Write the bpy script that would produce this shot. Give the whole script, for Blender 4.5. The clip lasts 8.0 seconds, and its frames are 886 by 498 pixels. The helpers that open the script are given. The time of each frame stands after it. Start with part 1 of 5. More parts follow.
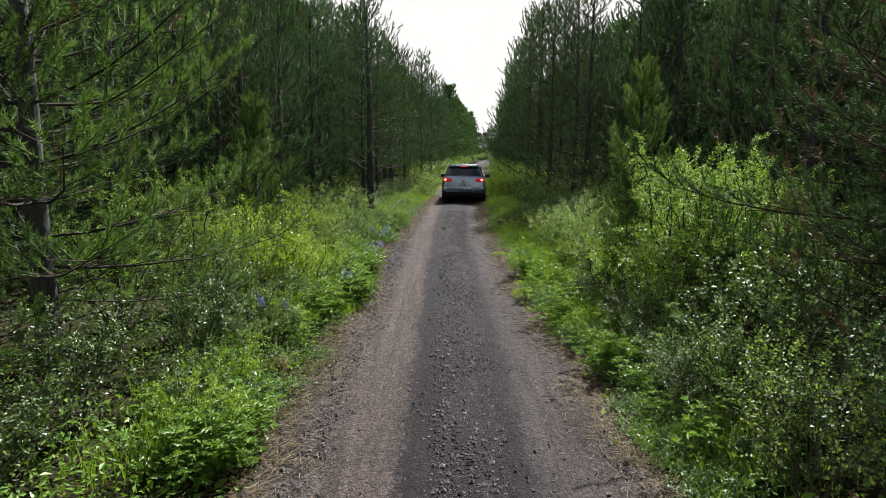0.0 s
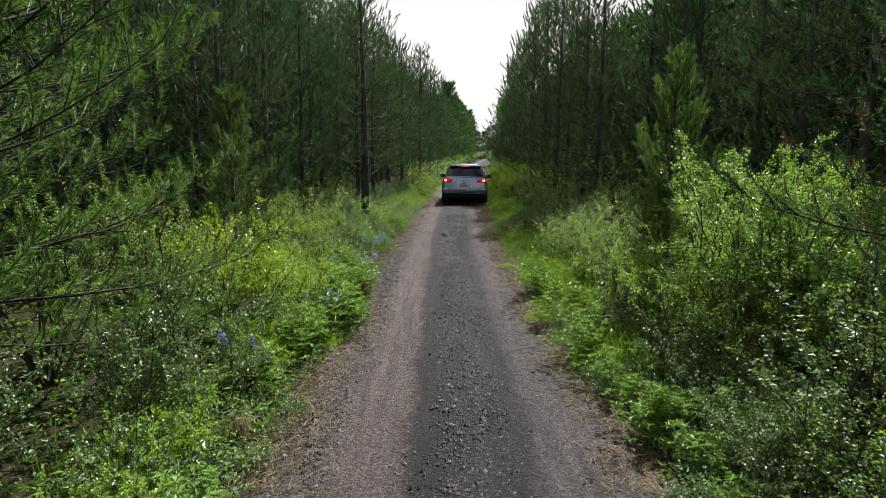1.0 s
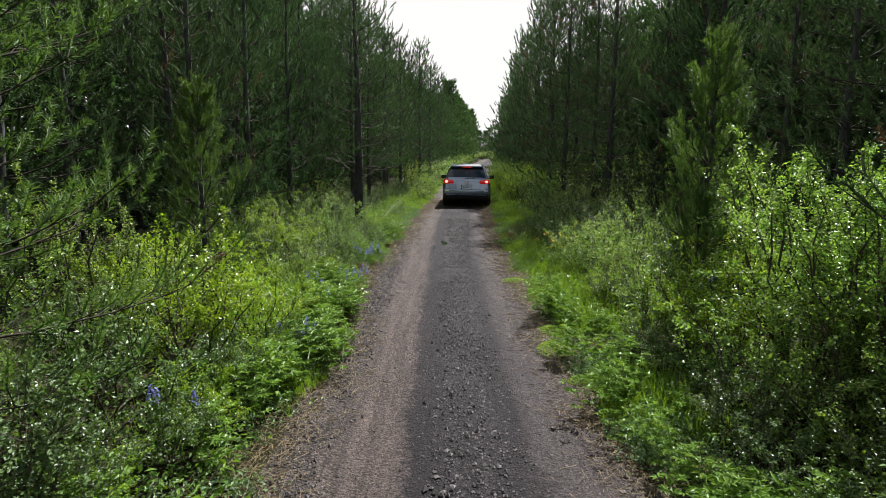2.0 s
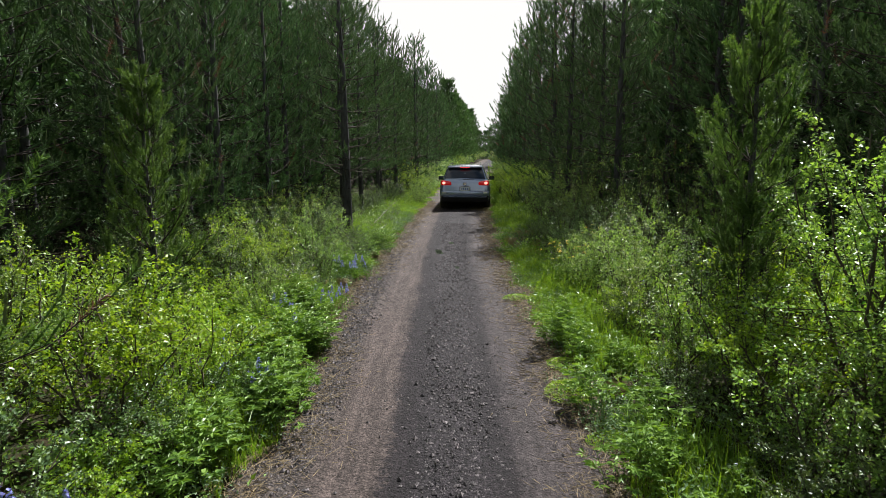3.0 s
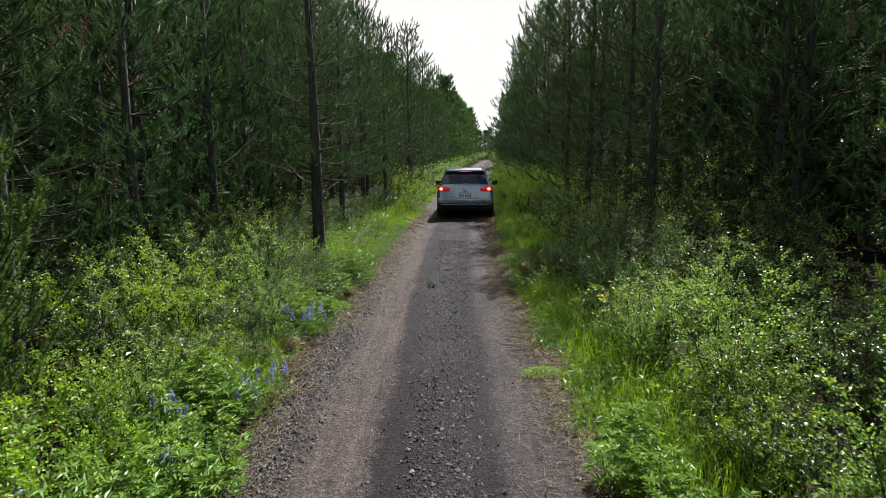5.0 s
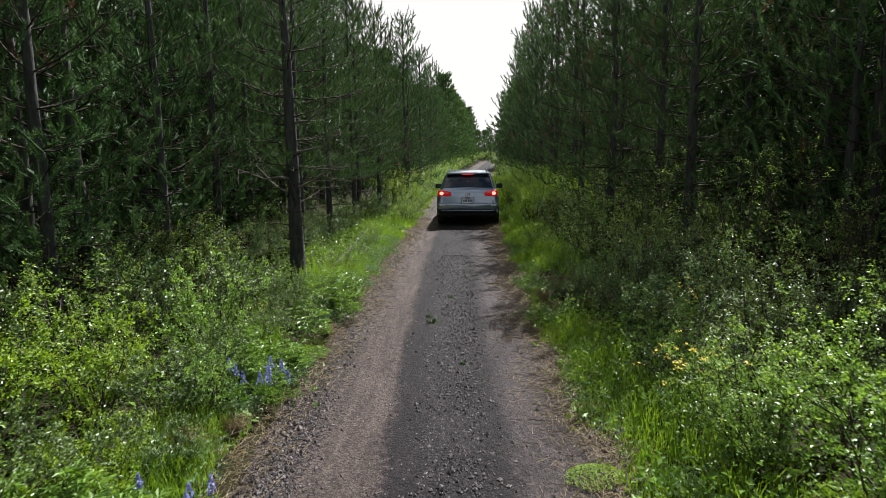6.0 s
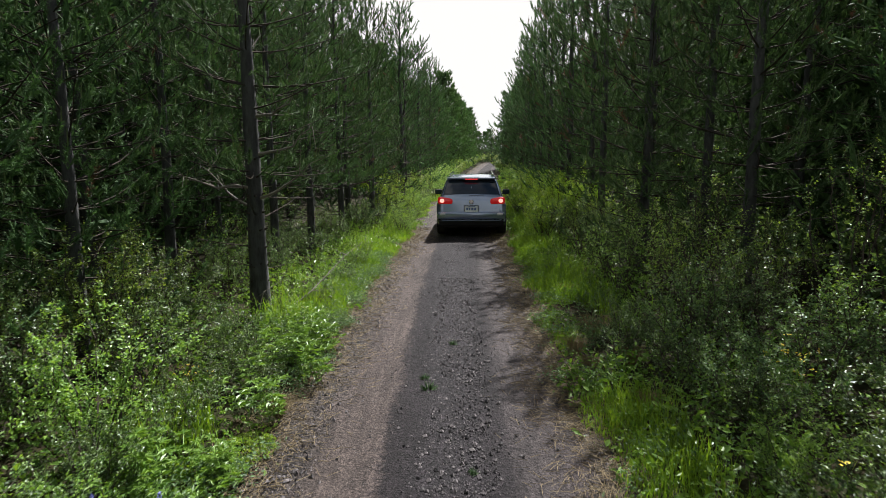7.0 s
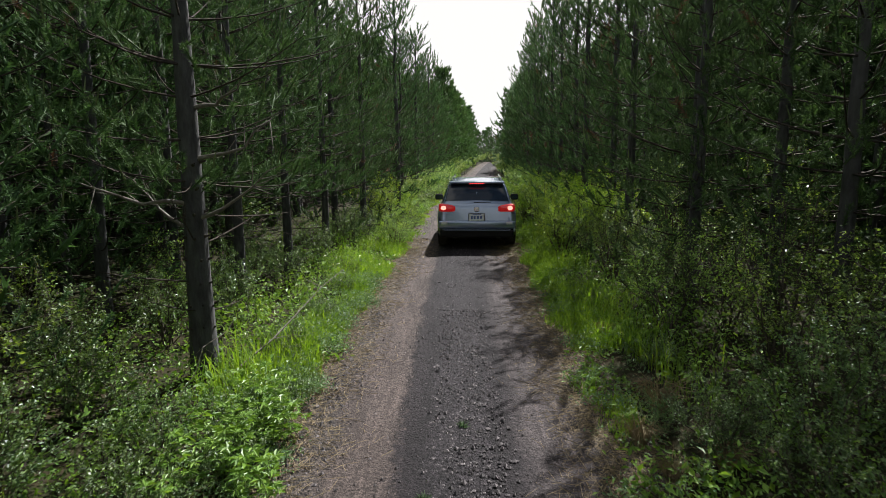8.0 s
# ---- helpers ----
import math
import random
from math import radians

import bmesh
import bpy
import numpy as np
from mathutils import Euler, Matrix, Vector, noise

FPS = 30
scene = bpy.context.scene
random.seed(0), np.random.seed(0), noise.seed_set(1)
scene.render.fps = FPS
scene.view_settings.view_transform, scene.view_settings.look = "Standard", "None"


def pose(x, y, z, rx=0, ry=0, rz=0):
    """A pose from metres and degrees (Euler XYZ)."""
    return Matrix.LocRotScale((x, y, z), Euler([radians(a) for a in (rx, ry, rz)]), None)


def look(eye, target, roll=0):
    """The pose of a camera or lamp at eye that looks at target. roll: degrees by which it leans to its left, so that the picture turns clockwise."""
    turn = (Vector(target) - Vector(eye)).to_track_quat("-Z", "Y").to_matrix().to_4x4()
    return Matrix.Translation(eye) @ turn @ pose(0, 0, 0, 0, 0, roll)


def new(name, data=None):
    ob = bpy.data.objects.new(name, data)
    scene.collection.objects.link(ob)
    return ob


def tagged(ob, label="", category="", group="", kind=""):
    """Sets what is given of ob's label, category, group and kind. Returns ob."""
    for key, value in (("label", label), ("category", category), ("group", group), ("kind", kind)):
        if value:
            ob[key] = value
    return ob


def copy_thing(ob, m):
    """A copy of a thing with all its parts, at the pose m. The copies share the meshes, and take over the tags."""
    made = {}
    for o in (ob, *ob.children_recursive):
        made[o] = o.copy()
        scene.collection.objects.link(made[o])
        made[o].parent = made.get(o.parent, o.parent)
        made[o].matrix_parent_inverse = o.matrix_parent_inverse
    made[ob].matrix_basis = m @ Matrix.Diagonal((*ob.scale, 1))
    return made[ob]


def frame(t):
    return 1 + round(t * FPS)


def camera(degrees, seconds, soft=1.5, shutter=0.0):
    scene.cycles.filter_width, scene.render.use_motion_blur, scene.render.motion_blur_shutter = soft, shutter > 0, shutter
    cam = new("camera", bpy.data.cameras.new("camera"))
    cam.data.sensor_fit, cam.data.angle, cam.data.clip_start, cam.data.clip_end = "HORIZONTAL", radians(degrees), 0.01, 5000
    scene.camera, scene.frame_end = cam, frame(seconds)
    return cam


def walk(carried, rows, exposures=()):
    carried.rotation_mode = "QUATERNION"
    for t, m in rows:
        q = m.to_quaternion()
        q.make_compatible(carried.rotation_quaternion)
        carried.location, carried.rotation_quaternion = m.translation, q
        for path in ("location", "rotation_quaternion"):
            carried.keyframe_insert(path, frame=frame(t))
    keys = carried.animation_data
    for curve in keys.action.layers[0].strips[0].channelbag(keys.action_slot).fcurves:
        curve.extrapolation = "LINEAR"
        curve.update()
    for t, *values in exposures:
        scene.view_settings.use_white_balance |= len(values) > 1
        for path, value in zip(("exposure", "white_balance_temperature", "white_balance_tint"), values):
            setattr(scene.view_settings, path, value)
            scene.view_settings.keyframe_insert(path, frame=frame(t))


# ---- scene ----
cam = camera(70.1, 8.0, soft=0.75, shutter=0.16)
PATH = [
    (0, (0.258, -1.869, 2.658), (0.116, 0.099, 2.335), 0.6),
    (0.5, (0.159, -1.038, 2.66), (0.021, 0.931, 2.334), 0.8),
    (1, (0.071, -0.269, 2.686), (-0.064, 1.699, 2.358), 0.8),
    (1.5, (-0.016, 0.495, 2.705), (-0.151, 2.463, 2.375), 0.8),
    (1.7, (-0.014, 0.82, 2.696), (-0.152, 2.788, 2.366), 0.9),
    (2.8, (0.071, 2.57, 2.635), (-0.077, 4.539, 2.311), -0.2),
    (3, (0.081, 2.885, 2.633), (-0.066, 4.853, 2.307), -0.1),
    (3.5, (0.094, 3.687, 2.643), (-0.054, 5.655, 2.318), -0.2),
    (4, (0.051, 4.509, 2.639), (-0.096, 6.477, 2.313), 0.0),
    (4.5, (0.0, 5.417, 2.648), (-0.147, 7.384, 2.321), 0.1),
    (4.7, (-0.022, 5.838, 2.651), (-0.167, 7.806, 2.326), -0.1),
    (5.8, (-0.258, 8.342, 2.651), (-0.402, 10.31, 2.325), -0.5),
    (6, (-0.306, 8.83, 2.651), (-0.446, 10.799, 2.327), -0.6),
    (6.5, (-0.417, 10.11, 2.641), (-0.555, 12.079, 2.32), -0.4),
    (7, (-0.505, 11.405, 2.644), (-0.642, 13.375, 2.325), -0.3),
    (7.5, (-0.614, 12.66, 2.654), (-0.749, 14.63, 2.336), -0.3),
    (8, (-0.754, 13.89, 2.673), (-0.884, 15.86, 2.351), -0.3),
]
walk(cam, [(t, look(eye, target, roll)) for t, eye, target, roll in PATH])

# ---- world, sun, exposure ----
SUN_ELEV, SUN_AZ = 50.0, 20.0
world = bpy.data.worlds.new("sky")
scene.world = world
world.use_nodes = True
wn, wl = world.node_tree.nodes, world.node_tree.links
wn.clear()
w_out = wn.new("ShaderNodeOutputWorld")
w_bg = wn.new("ShaderNodeBackground")
w_sky = wn.new("ShaderNodeTexSky")
w_sky.sky_type = "NISHITA"
w_sky.sun_disc = False
w_sky.sun_elevation = radians(SUN_ELEV)
w_sky.sun_rotation = radians(SUN_AZ)
w_co = wn.new("ShaderNodeTexCoord")
w_noise = wn.new("ShaderNodeTexNoise")
w_noise.inputs["Scale"].default_value = 2.2
w_noise.inputs["Detail"].default_value = 5.0
w_ramp = wn.new("ShaderNodeValToRGB")
w_ramp.color_ramp.elements[0].position, w_ramp.color_ramp.elements[1].position = 0.46, 0.62
w_mix = wn.new("ShaderNodeMix")
w_mix.data_type = "RGBA"
w_mix.inputs["B"].default_value = (11.8, 11.7, 11.5, 1)
wl.new(w_co.outputs["Generated"], w_noise.inputs["Vector"])
wl.new(w_noise.outputs["Fac"], w_ramp.inputs["Fac"])
# white cloud and haze towards the horizon, broken cloud and blue overhead
w_sep = wn.new("ShaderNodeSeparateXYZ")
w_haze = wn.new("ShaderNodeMapRange")
w_haze.inputs["From Min"].default_value, w_haze.inputs["From Max"].default_value = 0.62, 0.30
w_max = wn.new("ShaderNodeMath")
w_max.operation = "MAXIMUM"
wl.new(w_co.outputs["Generated"], w_sep.inputs["Vector"])
wl.new(w_sep.outputs["Z"], w_haze.inputs["Value"])
wl.new(w_haze.outputs["Result"], w_max.inputs[0])
wl.new(w_ramp.outputs["Color"], w_max.inputs[1])
wl.new(w_max.outputs["Value"], w_mix.inputs["Factor"])
wl.new(w_sky.outputs["Color"], w_mix.inputs["A"])
wl.new(w_mix.outputs["Result"], w_bg.inputs["Color"])
w_bg.inputs["Strength"].default_value = 0.036
wl.new(w_bg.outputs["Background"], w_out.inputs["Surface"])
sun = new("sun", bpy.data.lights.new("sun", "SUN"))
sun.data.energy, sun.data.angle, sun.data.color = 5.0, radians(0.6), (0.975, 0.96, 0.94)
_e, _a = radians(SUN_ELEV), radians(SUN_AZ)
sun.matrix_world = look((0, 0, 60), Vector((0, 0, 60)) - Vector((math.sin(_a) * math.cos(_e), math.cos(_a) * math.cos(_e), math.sin(_e))))
scene.view_settings.exposure = 1.25


# ---- materials ----
def material(name, colour, colour2=None, rough=0.8, metal=0.0, scale=8.0, bump=0.0, bump_scale=40.0, island=0.0, obj_random=0.0,
             translucent=0.0, t_colour=None, spec=0.5, emit=None, emit_strength=0.0, coat=0.0, stretch=None, detail=6.0):
    m = bpy.data.materials.new(name)
    m.use_nodes = True
    n, l = m.node_tree.nodes, m.node_tree.links
    n.clear()
    out = n.new("ShaderNodeOutputMaterial")
    p = n.new("ShaderNodeBsdfPrincipled")
    p.inputs["Roughness"].default_value = rough
    p.inputs["Metallic"].default_value = metal
    p.inputs["Specular IOR Level"].default_value = spec
    p.inputs["Coat Weight"].default_value = coat
    co = n.new("ShaderNodeTexCoord")
    src = co.outputs["Object"]
    if stretch:
        mp = n.new("ShaderNodeMapping")
        mp.inputs["Scale"].default_value = stretch
        l.new(src, mp.inputs["Vector"])
        src = mp.outputs["Vector"]
    tex = n.new("ShaderNodeTexNoise")
    tex.inputs["Scale"].default_value, tex.inputs["Detail"].default_value = scale, detail
    tex.inputs["Roughness"].default_value = 0.65
    l.new(src, tex.inputs["Vector"])
    mix = n.new("ShaderNodeMix")
    mix.data_type = "RGBA"
    mix.inputs["A"].default_value = (*colour, 1)
    mix.inputs["B"].default_value = (*(colour2 or [c * 0.6 for c in colour]), 1)
    ramp = n.new("ShaderNodeMapRange")
    ramp.inputs["From Min"].default_value, ramp.inputs["From Max"].default_value = 0.32, 0.68
    l.new(tex.outputs["Fac"], ramp.inputs["Value"])
    fac = ramp.outputs["Result"]
    if island:
        geo = n.new("ShaderNodeNewGeometry")
        mm = n.new("ShaderNodeMix")
        mm.inputs["Factor"].default_value = island
        l.new(fac, mm.inputs["A"])
        l.new(geo.outputs["Random Per Island"], mm.inputs["B"])
        fac = mm.outputs["Result"]
    l.new(fac, mix.inputs["Factor"])
    col = mix.outputs["Result"]
    if obj_random:
        oi = n.new("ShaderNodeObjectInfo")
        hs = n.new("ShaderNodeHueSaturation")
        mr = n.new("ShaderNodeMapRange")
        mr.inputs["To Min"].default_value, mr.inputs["To Max"].default_value = 1 - obj_random, 1 + obj_random
        l.new(oi.outputs["Random"], mr.inputs["Value"])
        l.new(mr.outputs["Result"], hs.inputs["Value"])
        mr2 = n.new("ShaderNodeMapRange")
        mr2.inputs["To Min"].default_value, mr2.inputs["To Max"].default_value = 0.5 - obj_random * 0.06, 0.5 + obj_random * 0.06
        l.new(oi.outputs["Random"], mr2.inputs["Value"])
        l.new(mr2.outputs["Result"], hs.inputs["Hue"])
        l.new(col, hs.inputs["Color"])
        col = hs.outputs["Color"]
    l.new(col, p.inputs["Base Color"])
    if emit:
        p.inputs["Emission Color"].default_value = (*emit, 1)
        p.inputs["Emission Strength"].default_value = emit_strength
    if bump:
        bt = n.new("ShaderNodeTexNoise")
        bt.inputs["Scale"].default_value, bt.inputs["Detail"].default_value = bump_scale, 4.0
        l.new(src, bt.inputs["Vector"])
        b = n.new("ShaderNodeBump")
        b.inputs["Strength"].default_value, b.inputs["Distance"].default_value = bump, 0.02
        l.new(bt.outputs["Fac"], b.inputs["Height"])
        l.new(b.outputs["Normal"], p.inputs["Normal"])
    if translucent:
        tr = n.new("ShaderNodeBsdfTranslucent")
        if t_colour:
            tm = n.new("ShaderNodeMix")
            tm.data_type, tm.blend_type = "RGBA", "MULTIPLY"
            tm.inputs["Factor"].default_value = 1.0
            tm.inputs["B"].default_value = (*t_colour, 1)
            l.new(col, tm.inputs["A"])
            l.new(tm.outputs["Result"], tr.inputs["Color"])
        else:
            l.new(col, tr.inputs["Color"])
        ms = n.new("ShaderNodeMixShader")
        ms.inputs["Fac"].default_value = translucent
        l.new(p.outputs["BSDF"], ms.inputs[1])
        l.new(tr.outputs["BSDF"], ms.inputs[2])
        l.new(ms.outputs["Shader"], out.inputs["Surface"])
    else:
        l.new(p.outputs["BSDF"], out.inputs["Surface"])
    return m


def road_material():
    """Gravel lane: two pinkish-brown wheel tracks, a dark stony middle, pale littered edges, by the distance from its middle (u of the map)."""
    m = bpy.data.materials.new("gravel_lane")
    m.use_nodes = True
    n, l = m.node_tree.nodes, m.node_tree.links
    n.clear()
    out = n.new("ShaderNodeOutputMaterial")
    p = n.new("ShaderNodeBsdfPrincipled")
    p.inputs["Roughness"].default_value = 0.92
    p.inputs["Specular IOR Level"].default_value = 0.25
    co = n.new("ShaderNodeTexCoord")
    sep = n.new("ShaderNodeSeparateXYZ")
    l.new(co.outputs["UV"], sep.inputs["Vector"])

    def tex(scale, detail=5.0, stretch=None, kind="ShaderNodeTexNoise"):
        t = n.new(kind)
        t.inputs["Scale"].default_value = scale
        if kind == "ShaderNodeTexNoise":
            t.inputs["Detail"].default_value = detail
            t.inputs["Roughness"].default_value = 0.7
        v = co.outputs["UV"]
        if stretch:
            mp = n.new("ShaderNodeMapping")
            mp.inputs["Scale"].default_value = stretch
            l.new(v, mp.inputs["Vector"])
            v = mp.outputs["Vector"]
        l.new(v, t.inputs["Vector"])
        return t

    def math_node(op, a, b):
        k = n.new("ShaderNodeMath")
        k.operation = op
        for s, v in zip(k.inputs, (a, b)):
            if isinstance(v, float):
                s.default_value = v
            else:
                l.new(v, s)
        return k.outputs[0]

    wob = tex(1.3, 6.0)
    u = math_node("ADD", sep.outputs["X"], math_node("MULTIPLY", math_node("SUBTRACT", wob.outputs["Fac"], 0.5), 0.30))
    fine = tex(14.0, 4.0)
    u = math_node("ADD", u, math_node("MULTIPLY", math_node("SUBTRACT", fine.outputs["Fac"], 0.5), 0.46))
    pos = math_node("DIVIDE", math_node("ADD", u, 2.0), 4.0)
    ramp = n.new("ShaderNodeValToRGB")
    cr = ramp.color_ramp
    stops = [(0.03, (0.0330, 0.0250, 0.0160)), (0.10, (0.0320, 0.0255, 0.0200)), (0.185, (0.0255, 0.0208, 0.0185)), (0.235, (0.0370, 0.0285, 0.0256)), (0.27, (0.0425, 0.0327, 0.0296)), (0.355, (0.0410, 0.0316, 0.0288)),
             (0.380, (0.0090, 0.0070, 0.0080)), (0.43, (0.0072, 0.0057, 0.0067)), (0.47, (0.0092, 0.0076, 0.0088)), (0.57, (0.0092, 0.0076, 0.0088)), (0.60, (0.0074, 0.0059, 0.0069)), (0.635, (0.0092, 0.0073, 0.0083)),
             (0.675, (0.0310, 0.0256, 0.0260)), (0.80, (0.0365, 0.0294, 0.0288)), (0.86, (0.0265, 0.0218, 0.0203)), (0.93, (0.0400, 0.0310, 0.0205))]
    while len(cr.elements) < len(stops):
        cr.elements.new(0.5)
    for el, (q, c) in zip(cr.elements, stops):
        el.position, el.color = q, (*c, 1)
    l.new(pos, ramp.inputs["Fac"])
    grain = tex(70.0, 6.0)
    streak = tex(9.0, 4.0, (1.0, 0.07, 1.0))
    patch = tex(1.0, 4.0, (1.0, 0.45, 1.0))
    g1 = n.new("ShaderNodeMapRange")
    g1.inputs["From Min"].default_value, g1.inputs["From Max"].default_value = 0.3, 0.7
    g1.inputs["To Min"].default_value, g1.inputs["To Max"].default_value = 0.55, 1.45
    l.new(grain.outputs["Fac"], g1.inputs["Value"])
    g2 = n.new("ShaderNodeMapRange")
    g2.inputs["From Min"].default_value, g2.inputs["From Max"].default_value = 0.3, 0.7
    g2.inputs["To Min"].default_value, g2.inputs["To Max"].default_value = 0.58, 1.42
    l.new(streak.outputs["Fac"], g2.inputs["Value"])
    g3 = n.new("ShaderNodeMapRange")
    g3.inputs["From Min"].default_value, g3.inputs["From Max"].default_value = 0.3, 0.7
    g3.inputs["To Min"].default_value, g3.inputs["To Max"].default_value = 0.85, 1.15
    l.new(patch.outputs["Fac"], g3.inputs["Value"])
    total = math_node("MULTIPLY", math_node("MULTIPLY", g1.outputs["Result"], g2.outputs["Result"]), g3.outputs["Result"])
    # pebbles: strong in the middle and at the edges, faint in the ruts
    peb = tex(52.0, kind="ShaderNodeTexVoronoi")
    peb2 = tex(110.0, kind="ShaderNodeTexVoronoi")
    band = n.new("ShaderNodeValToRGB")
    marks = [(0.17, 1.0), (0.25, 0.5), (0.36, 0.5), (0.40, 0.75), (0.47, 1.0), (0.58, 1.0), (0.63, 0.7), (0.67, 0.5), (0.80, 0.5), (0.87, 1.0)]
    while len(band.color_ramp.elements) < len(marks):
        band.color_ramp.elements.new(0.5)
    for el, (q, c) in zip(band.color_ramp.elements, marks):
        el.position, el.color = q, (c, c, c, 1)
    l.new(pos, band.inputs["Fac"])
    tone = []
    for t, lo, hi in ((peb, 0.1, 3.0), (peb2, 0.4, 1.7)):
        ps = n.new("ShaderNodeSeparateXYZ")
        l.new(t.outputs["Color"], ps.inputs["Vector"])
        pm = n.new("ShaderNodeMapRange")
        pm.inputs["To Min"].default_value, pm.inputs["To Max"].default_value = lo, hi
        l.new(ps.outputs["X"], pm.inputs["Value"])
        tone.append(math_node("ADD", 1.0, math_node("MULTIPLY", band.outputs["Color"], math_node("SUBTRACT", pm.outputs["Result"], 1.0))))
    total = math_node("MULTIPLY", total, math_node("MULTIPLY", tone[0], tone[1]))
    vm = n.new("ShaderNodeVectorMath")
    vm.operation = "SCALE"
    l.new(ramp.outputs["Color"], vm.inputs[0])
    l.new(total, vm.inputs["Scale"])
    l.new(vm.outputs["Vector"], p.inputs["Base Color"])
    vor = tex(45.0, kind="ShaderNodeTexVoronoi")
    b = n.new("ShaderNodeBump")
    b.inputs["Strength"].default_value, b.inputs["Distance"].default_value = 0.9, 0.016
    l.new(math_node("ADD", math_node("MULTIPLY", vor.outputs["Distance"], -0.7), grain.outputs["Fac"]), b.inputs["Height"])
    l.new(b.outputs["Normal"], p.inputs["Normal"])
    l.new(p.outputs["BSDF"], out.inputs["Surface"])
    return m


M_ROAD = road_material()
M_GROUND = material("forest_floor", (0.034, 0.024, 0.013), (0.01, 0.018, 0.005), rough=0.95, scale=5.0, bump=1.0, bump_scale=24, spec=0.1)
M_STONE = material("gravel_stone", (0.010, 0.009, 0.010), (0.17, 0.148, 0.152), rough=0.8, scale=20, island=0.9)
M_BARK = material("pine_bark", (0.070, 0.070, 0.070), (0.020, 0.020, 0.020), rough=0.95, scale=9, bump=0.9, bump_scale=22, stretch=(1, 1, 0.35))
M_LIMB = material("pine_limb", (0.062, 0.052, 0.044), (0.026, 0.021, 0.018), rough=0.95, scale=18, bump=0.4, bump_scale=60, spec=0.12)
M_DEAD = material("dead_wood", (0.17, 0.152, 0.13), (0.09, 0.078, 0.066), rough=0.9, scale=20, bump=0.3)
M_NEEDLE = material("pine_needles", (0.012, 0.034, 0.015), (0.115, 0.192, 0.076), rough=0.62, scale=1.6, island=0.4, obj_random=0.2, translucent=0.2, t_colour=(1.25, 1.4, 0.75), spec=0.12)
# lighter needles of the young pines, also used to make one tall pine look lit
M_NEEDLE_Y = material("young_and_sunlit_needles", (0.050, 0.110, 0.030), (0.145, 0.225, 0.066), rough=0.55, scale=1.5, island=0.4, obj_random=0.1, translucent=0.3, t_colour=(1.3, 1.35, 0.5), spec=0.2)
M_CANDLE = material("pine_candle", (0.125, 0.165, 0.055), (0.085, 0.125, 0.04), rough=0.6, scale=30, island=0.5, translucent=0.2)
M_BROWN = material("browned_needles", (0.13, 0.055, 0.022), (0.075, 0.045, 0.02), rough=0.7, scale=10, island=0.6, translucent=0.2)
M_STEM = material("shrub_stem", (0.075, 0.058, 0.044), (0.035, 0.028, 0.022), rough=0.9, scale=20)
M_LEAF = material("shrub_leaf", (0.024, 0.072, 0.016), (0.26, 0.39, 0.098), rough=0.38, scale=2.5, island=0.75, obj_random=0.22, translucent=0.34, t_colour=(1.7, 1.65, 0.6), spec=0.4)
# dark leaf colour, also given to verge shrubs in place of shade
M_LEAF_D = material("willow_leaf", (0.016, 0.048, 0.016), (0.155, 0.235, 0.082), rough=0.38, scale=2.5, island=0.75, obj_random=0.2, translucent=0.24, t_colour=(1.6, 1.55, 0.7), spec=0.4)
M_LEAF_Y = material("birch_leaf", (0.07, 0.17, 0.012), (0.29, 0.44, 0.052), rough=0.38, scale=2.5, island=0.65, obj_random=0.12, translucent=0.4, t_colour=(1.6, 1.45, 0.4), spec=0.4)
M_HERB = material("herb_leaf", (0.036, 0.098, 0.016), (0.215, 0.34, 0.068), rough=0.38, scale=0.9, island=0.55, translucent=0.28, t_colour=(1.5, 1.5, 0.5), spec=0.18)
M_SAGE = material("sage_leaf", (0.05, 0.105, 0.04), (0.2, 0.29, 0.15), rough=0.38, scale=3.0, island=0.75, translucent=0.22, t_colour=(1.2, 1.25, 0.7), spec=0.2)
M_GRASS = material("grass_blade", (0.058, 0.138, 0.018), (0.225, 0.33, 0.052), rough=0.5, scale=0.8, island=0.5, translucent=0.45, t_colour=(1.4, 1.4, 0.4), spec=0.18)
M_STRAW = material("dry_straw", (0.30, 0.235, 0.125), (0.15, 0.105, 0.055), rough=0.85, scale=3, island=0.8, translucent=0.15)
M_LUPIN = material("lupin_petal", (0.16, 0.17, 0.52), (0.34, 0.35, 0.68), rough=0.6, scale=30, island=0.7, translucent=0.3)
M_YELLOW = material("yellow_petal", (0.72, 0.50, 0.02), (0.80, 0.62, 0.06), rough=0.6, scale=30, island=0.6, translucent=0.3)
M_PAINT = material("silver_paint", (0.20, 0.25, 0.335), (0.185, 0.23, 0.31), rough=0.24, metal=0.6, scale=3, coat=0.8)
M_TRIM = material("black_plastic", (0.009, 0.009, 0.010), (0.014, 0.013, 0.013), rough=0.7, scale=12, spec=0.15)
M_RUBBER = material("tyre_rubber", (0.020, 0.019, 0.018), (0.045, 0.038, 0.032), rough=0.9, scale=9)
M_RIM = material("alloy_rim", (0.42, 0.42, 0.43), (0.3, 0.3, 0.3), rough=0.35, metal=0.9)
M_GLASS = material("tinted_glass", (0.012, 0.020, 0.032), (0.015, 0.024, 0.038), rough=0.05, spec=0.5)
M_LAMP_OFF = material("red_lens", (0.20, 0.006, 0.008), (0.15, 0.005, 0.007), rough=0.2, emit=(1.0, 0.02, 0.02), emit_strength=0.09, coat=0.3)
M_LAMP_ON = material("lit_brake_lens", (0.6, 0.05, 0.04), rough=0.2, emit=(1.0, 0.30, 0.24), emit_strength=0.9)
